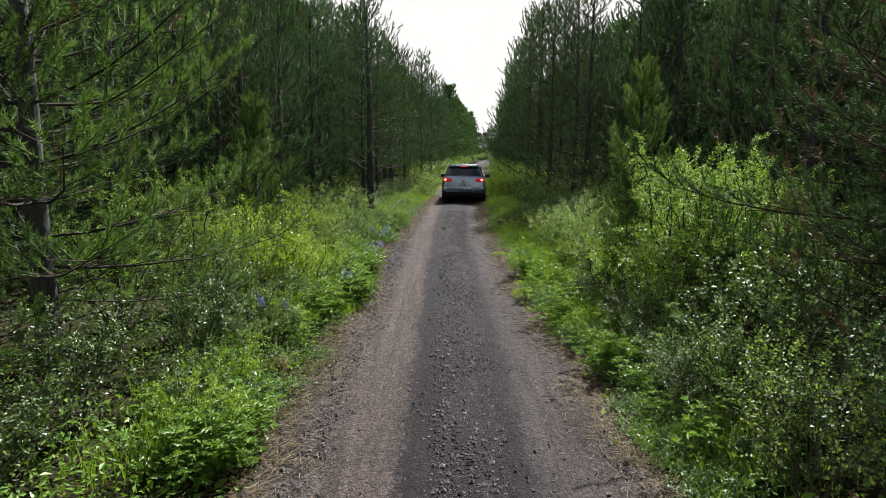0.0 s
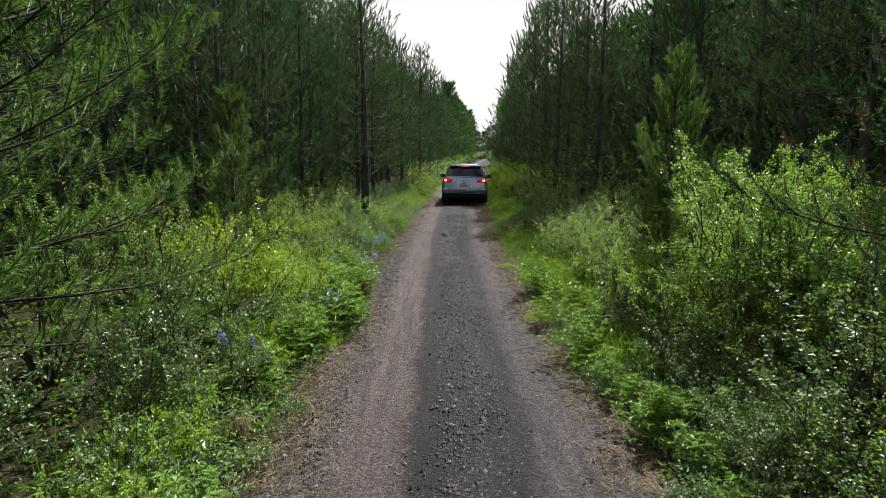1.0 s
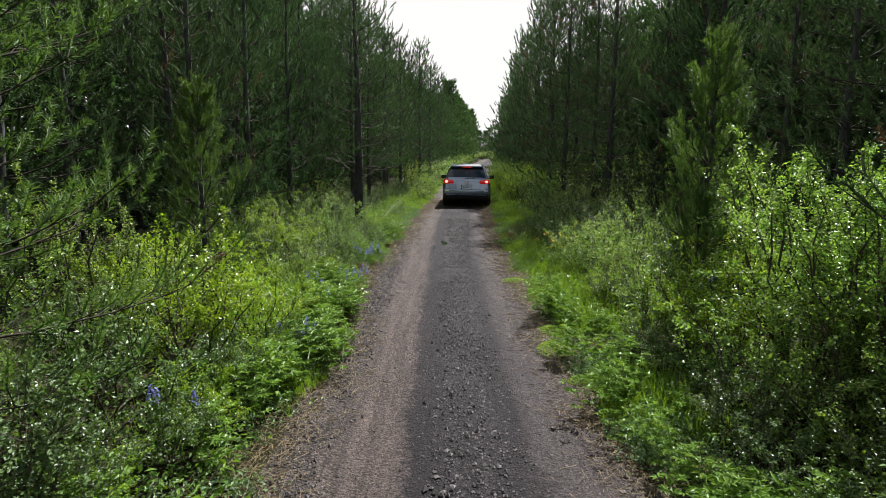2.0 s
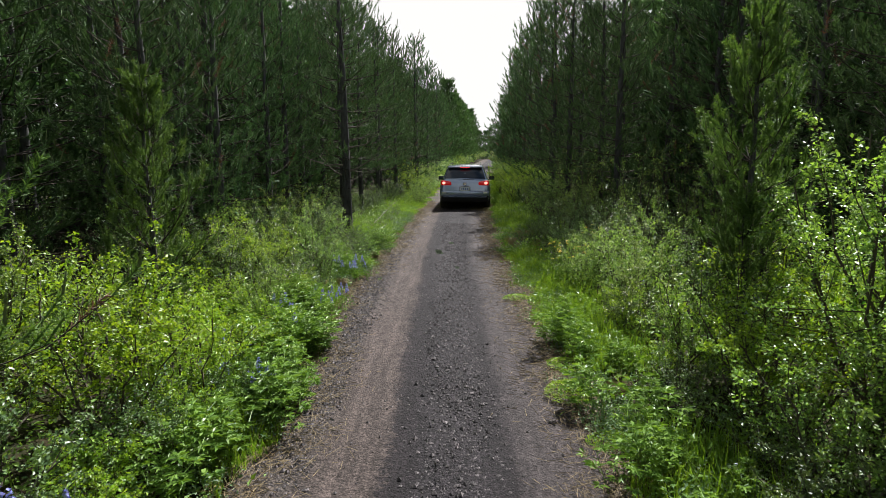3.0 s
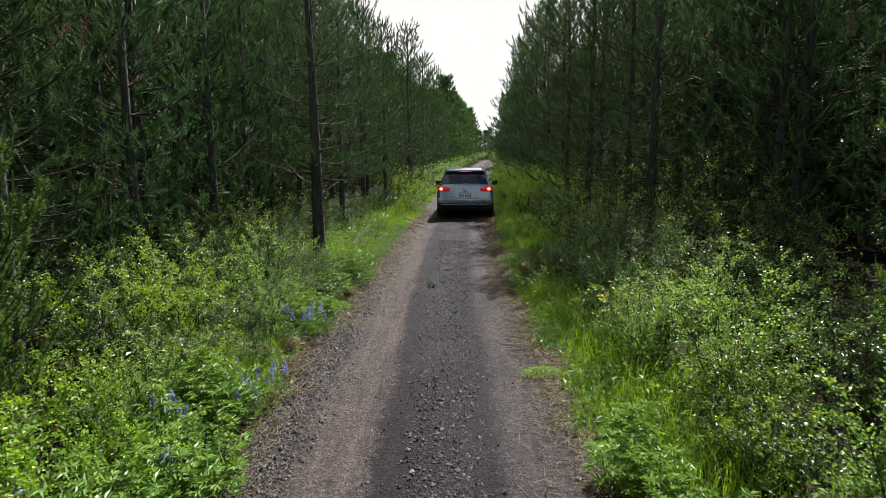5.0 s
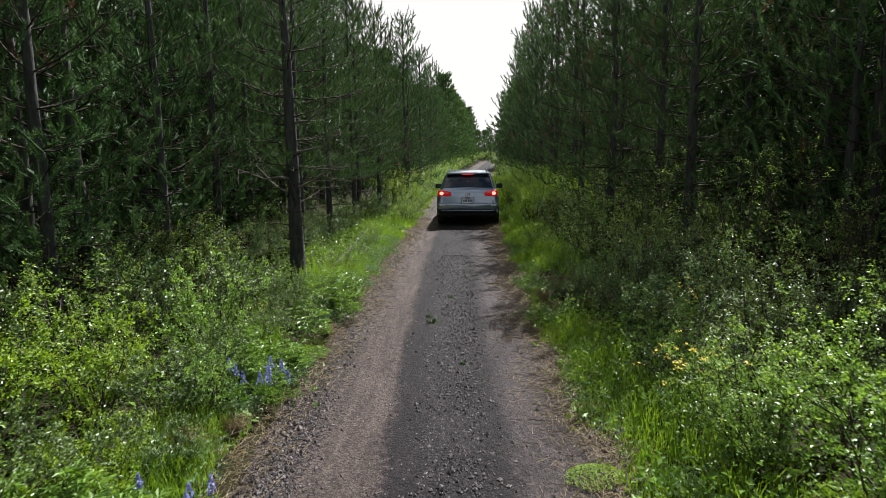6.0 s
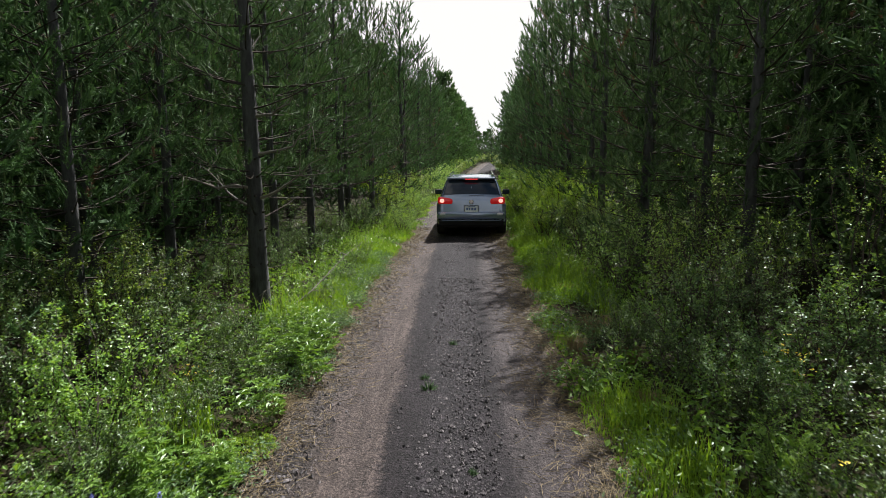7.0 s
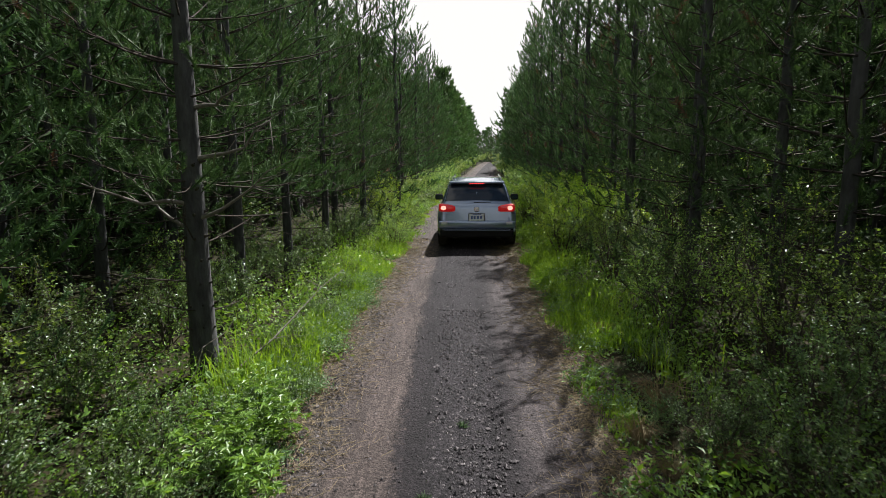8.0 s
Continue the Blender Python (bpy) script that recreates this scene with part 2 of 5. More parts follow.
M_BRAKE = material("lit_high_brake_strip", (0.5, 0.03, 0.03), rough=0.2, emit=(1.0, 0.05, 0.05), emit_strength=0.45)
M_CLEAR = material("clear_lens", (0.62, 0.62, 0.63), (0.55, 0.55, 0.56), rough=0.2, coat=0.3)
M_CHROME = material("chrome", (0.75, 0.75, 0.76), (0.65, 0.65, 0.66), rough=0.12, metal=1.0)
M_PLATE = material("plate_white", (0.80, 0.82, 0.84), (0.74, 0.76, 0.79), rough=0.45)
M_INK = material("plate_ink", (0.10, 0.16, 0.34), (0.05, 0.08, 0.22), rough=0.5)

# ---- geometry helpers ----
def mesh_data(name, verts, faces, mat, smooth=False):
    me = bpy.data.meshes.new(name)
    me.from_pydata(np.asarray(verts).tolist() if not isinstance(verts, list) else verts, [], np.asarray(faces).tolist() if not isinstance(faces, list) else faces)
    me.materials.append(mat)
    if smooth:
        me.polygons.foreach_set("use_smooth", [True] * len(me.polygons))
    me.update()
    return me


def part_mesh(name, verts, faces, mat, parent=None, label="", smooth=False):
    ob = new(name, mesh_data(name, verts, faces, mat, smooth))
    ob.parent = parent
    return tagged(ob, label) if label else ob


def part(name, bm, mat, parent=None, label="", smooth=False):
    me = bpy.data.meshes.new(name)
    bm.to_mesh(me)
    bm.free()
    me.materials.append(mat)
    if smooth:
        me.polygons.foreach_set("use_smooth", [True] * len(me.polygons))
    ob = new(name, me)
    ob.parent = parent
    return tagged(ob, label) if label else ob


def unit(v):
    return v / np.maximum(np.linalg.norm(v, axis=-1, keepdims=True), 1e-9)


def tubes(a, b, r0, r1, sides=4):
    """Tapered prisms from points a to points b."""
    a, b = np.asarray(a, float), np.asarray(b, float)
    r0, r1 = np.broadcast_to(r0, len(a)), np.broadcast_to(r1, len(a))
    d = unit(b - a)
    ref = np.where(np.abs(d[:, 2:3]) > 0.9, [[1.0, 0, 0]], [[0, 0, 1.0]])
    s = unit(np.cross(d, ref))
    t = np.cross(d, s)
    vs = []
    for end, r in ((a, r0), (b, r1)):
        for k in range(sides):
            q = 2 * math.pi * k / sides
            vs.append(end + (s * math.cos(q) + t * math.sin(q)) * r[:, None])
    v = np.stack(vs, 1).reshape(-1, 3)
    base = np.arange(len(a)) * 2 * sides
    f = []
    for k in range(sides):
        k2 = (k + 1) % sides
        f.append(np.stack([base + k, base + k2, base + sides + k2, base + sides + k], 1))
    return v, np.concatenate(f)


def joined(*pairs):
    vs, fs, o = [], [], 0
    for v, f in pairs:
        vs.append(np.asarray(v))
        fs.extend((np.asarray(f) + o).tolist())
        o += len(v)
    return np.concatenate(vs), fs


def needles(p, d, length, per, n_len, width, r, spread=0.85):
    """Bottle-brush needle tufts on twigs that start at p and run along d."""
    n = len(p)
    P = np.repeat(p, per, 0)
    D = np.repeat(d, per, 0)
    L = np.repeat(np.broadcast_to(length, n), per)
    u = r.random(n * per) ** 0.7
    side = unit(np.cross(D, r.normal(size=D.shape)))
    way = unit(D * r.uniform(0.45, 1.0, (n * per, 1)) + side * spread)
    base = P + D * (L * u)[:, None]
    ln = n_len * r.uniform(0.7, 1.15, (n * per, 1))
    flat = unit(np.cross(way, r.normal(size=D.shape))) * (width * 0.5)
    tip = base + way * ln
    v = np.stack([base - flat, base + flat, tip], 1).reshape(-1, 3)
    i = np.arange(n * per) * 3
    return v, np.stack([i, i + 1, i + 2], 1)


def leaves(c, size, r, aspect=0.6, up=0.6, along=None):
    """Folded diamond leaves centred at c."""
    n = len(c)
    size = np.broadcast_to(size, n)[:, None] * r.uniform(0.6, 1.2, (n, 1))
    nrm = unit(r.normal(size=(n, 3)) + np.array([0, 0, up * 2.2]))
    ax = unit(np.cross(nrm, r.normal(size=(n, 3)))) if along is None else unit(along + 0.5 * r.normal(size=(n, 3)))
    sd = unit(np.cross(ax, nrm))
    lift = nrm * size * 0.12
    v = np.stack([c - ax * size * 0.5, c + sd * size * aspect * 0.5 + lift, c + ax * size * 0.5, c - sd * size * aspect * 0.5 + lift], 1).reshape(-1, 3)
    i = np.arange(n) * 4
    return v, np.concatenate([np.stack([i, i + 1, i + 2], 1), np.stack([i, i + 2, i + 3], 1)])


# ---- plan of the lane ----
LANE = [(-60, 5.2), (-30, 2.7), (0, 0.32), (4.6, 0.0), (7.8, -0.17), (13.8, -0.6), (20, -0.97), (28, -1.27), (40, -1.5), (60, -1.3), (88, -0.55), (112, 0.3), (140, 2.0), (400, 40)]


def lane_x(y):
    """The lane's middle at y."""
    ys, xs = np.array([q[0] for q in LANE], float), np.array([q[1] for q in LANE], float)
    k = np.linspace(-1, 1, 7) * 3.0
    return np.mean([np.interp(np.asarray(y, float) + d, ys, xs) for d in k], axis=0)


EDGE_LEFT = [(-40, 1.8), (7, 1.78), (9.2, 1.55), (11, 1.85), (13.5, 2.0), (16, 1.75), (19, 1.6), (24, 1.6), (30, 1.4), (60, 1.3)]
EDGE_RIGHT = [(-40, 1.65), (3, 1.58), (6.8, 1.42), (9.2, 1.25), (13, 1.28), (18.6, 1.2), (22.5, 1.35), (30, 1.35), (60, 1.3)]


def lane_edge(y, sgn):
    """Half width of the bare gravel on the side sgn at y."""
    pts = EDGE_LEFT if sgn < 0 else EDGE_RIGHT
    y = np.asarray(y, float)
    return np.interp(y, [q[0] for q in pts], [q[1] for q in pts]) + 0.07 * np.sin(y * 2.3 + sgn) + 0.05 * np.sin(y * 5.1 - sgn)


def wave(x, y, s, seed=0.0):
    return noise.noise((x * s + seed, y * s - seed, seed))


def floor_z(u, y):
    """Height of the ground at the sideways distance u from the lane's middle."""
    q = abs(u)
    if q < 1.55:
        return -0.09
    k = min((q - 1.55) / 0.5, 1.0)
    return -0.09 + k * 0.10 + k * 0.05 * wave(u, y, 0.9, 3.0) + min(max(q - 2.2, 0) * 0.02, 0.25)


def build_ground():
    us = [-400, -120, -40, -20, -12, -9, -7] + [-6 + 0.35 * k for k in range(35)] + [7, 9, 12, 20, 40, 120, 400]
    ys = [-120, -60, -30, -15, -8] + [-5 + 0.6 * k for k in range(80)] + [46, 50, 55, 60, 70, 80, 95, 110, 130, 160, 220, 320, 500, 900]
    v, f = [], []
    for y in ys:
        cx = float(lane_x(y))
        for u in us:
            v.append((cx + u, y, floor_z(u, y)))
    w = len(us)
    for i in range(len(ys) - 1):
        for j in range(w - 1):
            a = i * w + j
            f.append((a, a + 1, a + w + 1, a + w))
    ob = part_mesh("ground", v, f, M_GROUND, smooth=True)
    tagged(ob, "dark forest floor with needle litter and moss", "ground", kind="structure")


def road_z(u, y):
    rut = math.exp(-((abs(u) - 0.86) / 0.28) ** 2) * -0.028
    edge = -0.10 * max(abs(u) - 1.5, 0) / 0.5
    return 0.012 + rut + edge + 0.010 * wave(u * 2, y, 0.8, 7.0) + 0.005 * wave(u, y, 5.0, 1.0)


def build_road():
    us = [-2.0 + 0.1 * k for k in range(41)]
    ys = [-40, -25, -15, -8, -4] + [-1 + 0.15 * k for k in range(240)] + [36 + 1.0 * k for k in range(30)] + [70, 78, 86, 95, 105, 112, 120, 130, 145]
    v, f, uv = [], [], []
    for y in ys:
        cx = float(lane_x(y))
        for u in us:
            v.append((cx + u, y, road_z(u, y)))
            q, e = abs(u), float(lane_edge(y, 1 if u > 0 else -1))
            uv.append((math.copysign(min(q, 0.95) + max(q - 0.95, 0) * 0.80 / (e - 0.95), u) + 0.05 + 0.05 * min(max((y - 5) / 5, 0), 1), y))
    w = len(us)
    for i in range(len(ys) - 1):
        for j in range(w - 1):
            a = i * w + j
            f.append((a, a + 1, a + w + 1, a + w))
    me = mesh_data("road", v, f, M_ROAD, smooth=True)
    layer = me.uv_layers.new(name="map")
    idx = np.zeros(len(me.loops), dtype=np.int32)
    me.loops.foreach_get("vertex_index", idx)
    layer.data.foreach_set("uv", np.array(uv, dtype=np.float32)[idx].ravel())
    ob = new("road", me)
    tagged(ob, "narrow gravel forest track with two pinkish-brown wheel ruts", "road", kind="structure")
    return ob


def build_gravel():
    r = np.random.default_rng(21)
    spots = []
    for (lo, hi, sd, per_m, y0, y1) in ((-0.30, 0.34, 0.12, 700, 1.5, 11), (-0.30, 0.34, 0.12, 600, 11, 24), (-0.30, 0.34, 0.12, 60, 24, 36),
                                        (-1.85, -1.2, 0.1, 420, 1.5, 24), (1.25, 1.75, 0.1, 220, 1.5, 24), (-1.2, 1.2, 0.1, 230, 1.5, 24), (-1.75, 1.75, 0.1, 30, 24, 36), (-2.0, -1.28, 0.1, 900, 7.5, 15.5)):
        k = int(per_m * (y1 - y0))
        spots.append(np.stack([r.uniform(lo, hi, k) + r.normal(0, sd, k) * 0.6, r.uniform(y0, y1, k)], 1))
    s = np.concatenate(spots)
    u, y = s[:, 0], s[:, 1]
    n = len(s)
    big = np.minimum(0.005 + r.exponential(0.0050, n), 0.028)
    big = np.where(r.random(n) < 0.004, big * 1.5, big)
    rut = np.exp(-((np.abs(u) - 0.86) / 0.25) ** 2)
    big *= 1 - 0.35 * rut
    z = 0.012 - 0.028 * np.exp(-((np.abs(u) - 0.86) / 0.28) ** 2) - 0.10 * np.maximum(np.abs(u) - 1.5, 0) / 0.5
    c = np.stack([lane_x(y) + u, y, z + big * 0.3], 1)
    dirs = np.array([(1, 0, 0), (0, 1, 0), (-1, 0, 0), (0, -1, 0), (0, 0, 0.75), (0, 0, -0.6)], float)
    ang = r.uniform(0, 6.28, n)
    ca, sa = np.cos(ang), np.sin(ang)
    v = np.repeat(dirs[None], n, 0) * r.uniform(0.6, 1.35, (n, 6, 1)) * big[:, None, None]
    x2 = v[..., 0] * ca[:, None] - v[..., 1] * sa[:, None]
    y2 = v[..., 0] * sa[:, None] + v[..., 1] * ca[:, None]
    v[..., 0], v[..., 1] = x2, y2
    v = (v + c[:, None]).reshape(-1, 3)
    tri = np.array([(0, 1, 4), (1, 2, 4), (2, 3, 4), (3, 0, 4), (1, 0, 5), (2, 1, 5), (3, 2, 5), (0, 3, 5)])
    f = (tri[None] + (np.arange(n) * 6)[:, None, None]).reshape(-1, 3)
    ob = part_mesh("gravel", v, f, M_STONE)
    tagged(ob, "loose dark grey and brown gravel stones on the track", "gravel", kind="stuff")


build_ground()
build_road()
build_gravel()


# ---- pines ----
def pine(seed, h, reach, crown_z, trunk_r, step, nt, tufts, per, n_len, n_w, mat=None, young=False, lean=0.03, brown=0.0, fine=True, brush=(0.26, 0.40), spread=0.62, seg=5, core=0.0):
    """A pine: trunk with whorls of limbs, twigs with brush-like needle tufts, pale candles at the tips."""
    r = np.random.default_rng(seed)
    mat = mat or M_NEEDLE
    top = new("pine_tree")
    zs = np.linspace(0, h, 14)
    wob = np.cumsum(r.normal(0, lean, (14, 2)), 0) * np.linspace(0, 1, 14)[:, None]
    rad = trunk_r * np.maximum(1 - zs / h, 0.0) ** 0.75 + 0.008
    rad[0] *= 1.25
    v, f = [], []
    for i in range(14):
        for k in range(10):
            q = 2 * math.pi * k / 10
            rr = rad[i] * (1 + 0.03 * r.normal())
            v.append((wob[i, 0] + rr * math.cos(q), wob[i, 1] + rr * math.sin(q), zs[i] - (0.25 if i == 0 else 0)))
    for i in range(13):
        for k in range(10):
            a, b = i * 10 + k, i * 10 + (k + 1) % 10
            f.append((a, b, b + 10, a + 10))

    def axis(z):
        return np.array([np.interp(z, zs, wob[:, 0]), np.interp(z, zs, wob[:, 1]), z])

    A, B, R0, R1 = [], [], [], []
    DA, DB, D0, D1 = [], [], [], []
    TP, TD, TL = [], [], []
    CP, CD = [], []
    z = 0.35 * crown_z if not young else crown_z
    while z < h - 0.12:
        t = z / h
        frac = (z - crown_z) / (h - crown_z)
        dead = z < crown_z
        nb = r.integers(4, 7) if not dead else r.integers(1, 3)
        a0 = r.uniform(0, 6.28)
        for k in range(nb):
            az = a0 + 6.28 * k / nb + r.normal(0, 0.25)
            if dead:
                ln = reach * r.uniform(0.25, 0.8)
            else:
                ln = reach * (0.62 + 0.38 * min(frac / 0.25, 1)) * max(1 - max(frac - 0.15, 0) / 0.85, 0) ** (1.05 if young else 0.6) * r.uniform(0.72, 1.12) + 0.14
            el = radians((18 if young else -6) + (40 if young else 50) * max(frac, 0) + r.normal(0, 7)) if not dead else radians(r.normal(2, 14))
            pts, p, e = [axis(z)], axis(z), el
            m = seg
            for s in range(m):
                e2 = e + radians((26.0 / m) * s) if not dead else e + radians(3 * s)
                az += r.normal(0, 0.07)
                p = p + np.array([math.cos(az) * math.cos(e2), math.sin(az) * math.cos(e2), math.sin(e2)]) * ln / m
                pts.append(p)
            pts = np.array(pts)
            r0 = (0.006 + 0.006 * ln) * (0.9 if dead else 1)
            rs = np.linspace(r0, 0.004, m + 1)
            (DA if dead else A).extend(pts[:-1])
            (DB if dead else B).extend(pts[1:])
            (D0 if dead else R0).extend(rs[:-1])
            (D1 if dead else R1).extend(rs[1:])
            if dead:
                for s in r.uniform(0.3, 0.95, 4):
                    i = min(int(s * m), m - 1)
                    q = pts[i] + (pts[i + 1] - pts[i]) * (s * m - i)
                    w = unit(unit(pts[i + 1] - pts[i]) + r.normal(0, 0.7, 3)) * ln * r.uniform(0.12, 0.3)
                    DA.append(q), DB.append(q + w), D0.append(0.006), D1.append(0.002)
                continue
            cnt = max(min(5, nt), int(nt * (0.6 + 0.4 * ln / reach)))
            for j, s in enumerate(np.linspace(0.13, 1.0, cnt)):
                i = min(int(s * m), m - 1)
                q = pts[i] + (pts[i + 1] - pts[i]) * (s * m - i)
                d = unit(pts[i + 1] - pts[i])
                sd = unit(np.cross(d, [0, 0, 1.0])) * (1 if j % 2 else -1)
                w = unit(d * 0.75 + sd * (0.95 if s < 0.97 else 0.0) + np.array([0, 0, r.uniform(0.0, 0.55)]) + r.normal(0, 0.18, 3))
                tl = (0.16 + 0.24 * ln * (1 - 0.55 * s)) * r.uniform(0.7, 1.2) * (0.6 if young else 1)
                if fine:
                    A.append(q), B.append(q + w * tl), R0.append(0.006), R1.append(0.003)
                for g in (np.linspace(0.3, 0.9, tufts) if tufts > 1 else (0.5,)):
                    wd = unit(w * 0.8 + np.array([0, 0, 0.25 + 0.5 * g]) + r.normal(0, 0.22, 3))
                    TP.append(q + w * tl * g), TD.append(wd), TL.append(r.uniform(*brush) * (0.85 + 0.15 * ln / reach))
                if r.random() < (0.3 if young else 0.38 if seg > 2 else 0.0):
                    CP.append(TP[-1] + TD[-1] * TL[-1]), CD.append(unit(TD[-1] * 0.5 + np.array([0, 0, 1.0])))
        z += step * r.uniform(0.8, 1.2)
    for g in np.linspace(max(h - 0.9, h * 0.6), h, 10):
        TP.append(axis(min(g, h))), TD.append(unit(np.array([0, 0, 1.0]) + r.normal(0, 0.25, 3))), TL.append(0.2)
    CP.append(axis(h)), CD.append(np.array([0, 0, 1.0]))
    part_mesh("trunk", v, f, M_BARK, top, "scaly grey-brown bark", smooth=True)
    part_mesh("branchwork", *tubes(A, B, np.array(R0), np.array(R1), 3), M_LIMB, top, "thin brown living limbs", smooth=True)["kind"] = "stuff"
    if DA:
        part_mesh("deadwood", *tubes(DA, DB, np.array(D0), np.array(D1), 4), M_LIMB, top, "bare grey dead lower limbs")["kind"] = "stuff"
    TP, TD, TL = np.array(TP), np.array(TD), np.array(TL)
    br = r.random(len(TP)) < brown
    crown = [needles(TP[~br], TD[~br], TL[~br], per, n_len, n_w, r, spread)]
    if core:
        p, d, ln = TP[~br], TD[~br], TL[~br][:, None]
        fat = core * r.uniform(0.7, 1.2, len(p))
        crown += [tubes(p, p + d * ln * 0.45, fat * 0.4, fat, 4), tubes(p + d * ln * 0.45, p + d * ln, fat, 0.004, 4)]
    part_mesh("crown", *joined(*crown), mat, top)
    if br.any():
        part_mesh("browned_foliage", *needles(TP[br], TD[br], TL[br], per, n_len, n_w, r), M_BROWN, top, "rust-brown dying needles")["kind"] = "stuff"
    CP, CD = np.array(CP), np.array(CD)
    cl = r.uniform(0.08, 0.2, (len(CP), 1)) * (1.1 if young else 1.0)
    shoots = tubes(CP, CP + CD * cl, 0.012, 0.006, 3)
    if fine:
        shoots = joined(shoots, needles(CP, CD, cl[:, 0], 5, 0.03, 0.006, r, 0.5))
    part_mesh("new_growth", *shoots, M_CANDLE, top, "pale upright new shoots")["kind"] = "stuff"
    return top


def plant(protos, spots, label, category, group, scale=(0.85, 1.15), seed=3):
    """Sets copies of the prototypes at the spots (x, y, z, size, which); the first use of each takes the prototype itself."""
    r = np.random.default_rng(seed)
    used = set()
    for (x, y, z, s, which) in spots:
        proto = protos[which % len(protos)]
        m = pose(x, y, z, 0, 0, r.uniform(0, 360)) @ Matrix.Diagonal((s * r.uniform(0.93, 1.07), s * r.uniform(0.93, 1.07), s, 1))
        if which % len(protos) not in used:
            used.add(which % len(protos))
            ob = proto
        else:
            ob = copy_thing(proto, Matrix())
        ob.matrix_basis = m
        lb = label[which % len(label)] if isinstance(label, list) else label
        tagged(ob, lb, category, group)
    for k, proto in enumerate(protos):
        if k not in used:
            for ob in (*proto.children_recursive, proto):
                bpy.data.objects.remove(ob)


def side_x(y, u):
    return float(lane_x(y)) + u


# the first takes the lighter needles, so sunlight on it is partly in the colour
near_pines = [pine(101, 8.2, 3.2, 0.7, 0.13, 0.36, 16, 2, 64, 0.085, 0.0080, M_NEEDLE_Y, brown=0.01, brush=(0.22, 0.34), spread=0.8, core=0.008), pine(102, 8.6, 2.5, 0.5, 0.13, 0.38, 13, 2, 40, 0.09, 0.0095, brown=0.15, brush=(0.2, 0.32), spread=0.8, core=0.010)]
FORMS = [(1.9, 1.7, 0.03, 0.0), (1.75, 0.7, 0.02, 0.03), (2.0, 1.2, 0.04, 0.0), (1.8, 0.7, 0.025, 0.02), (1.9, 1.4, 0.03, 0.0)]
close_pines = [pine(110 + k, 8.0, rc, cz, 0.092, 0.42, 8, 1, 92, 0.078, 0.0078, lean=ln, brown=b, fine=False, seg=4, brush=(0.26, 0.42), spread=0.85, core=0.013) for k, (rc, cz, ln, b) in enumerate(FORMS)]
mid_pines = [pine(120 + k, 8.0, rc, cz, 0.105, 0.42, 8, 1, 34, 0.090, 0.0165, lean=ln, brown=b, fine=False, seg=4, brush=(0.26, 0.42), spread=0.8, core=0.022) for k, (rc, cz, ln, b) in enumerate(FORMS)]
far_pines = [pine(130 + k, 8.0, rc, 0.5, 0.11, 0.42, 6, 1, 16, 0.12, 0.030, fine=False, seg=2, brush=(0.32, 0.48), spread=0.75, core=0.03) for k, rc in enumerate((2.2, 2.0, 2.4))]
distant_pines = [pine(150 + k, 8.0, rc, 0.4, 0.13, 0.45, 5, 1, 8, 0.34, 0.14, fine=False, seg=1, brush=(0.35, 0.55), spread=0.5) for k, rc in enumerate((2.1, 1.9))]
young_pines = [pine(140, 4.0, 0.86, 1.25, 0.045, 0.40, 8, 2, 110, 0.054, 0.0070, M_NEEDLE_Y, True, 0.010, brush=(0.18, 0.30), spread=0.95, core=0.008), pine(141, 3.4, 0.88, 0.25, 0.04, 0.38, 8, 2, 110, 0.054, 0.0070, M_NEEDLE_Y, True, 0.010, brush=(0.18, 0.30), spread=0.95, core=0.008)]

near_spots = [(-4.7, 4.7, 0, 1.0, 0), (4.7, 4.4, 0, 1.0, 1), (5.4, 5.7, 0, 0.92, 1)]
plant(near_pines, near_spots, "tall dark green pine beside the track", "pine tree", "pines along the track", seed=5)
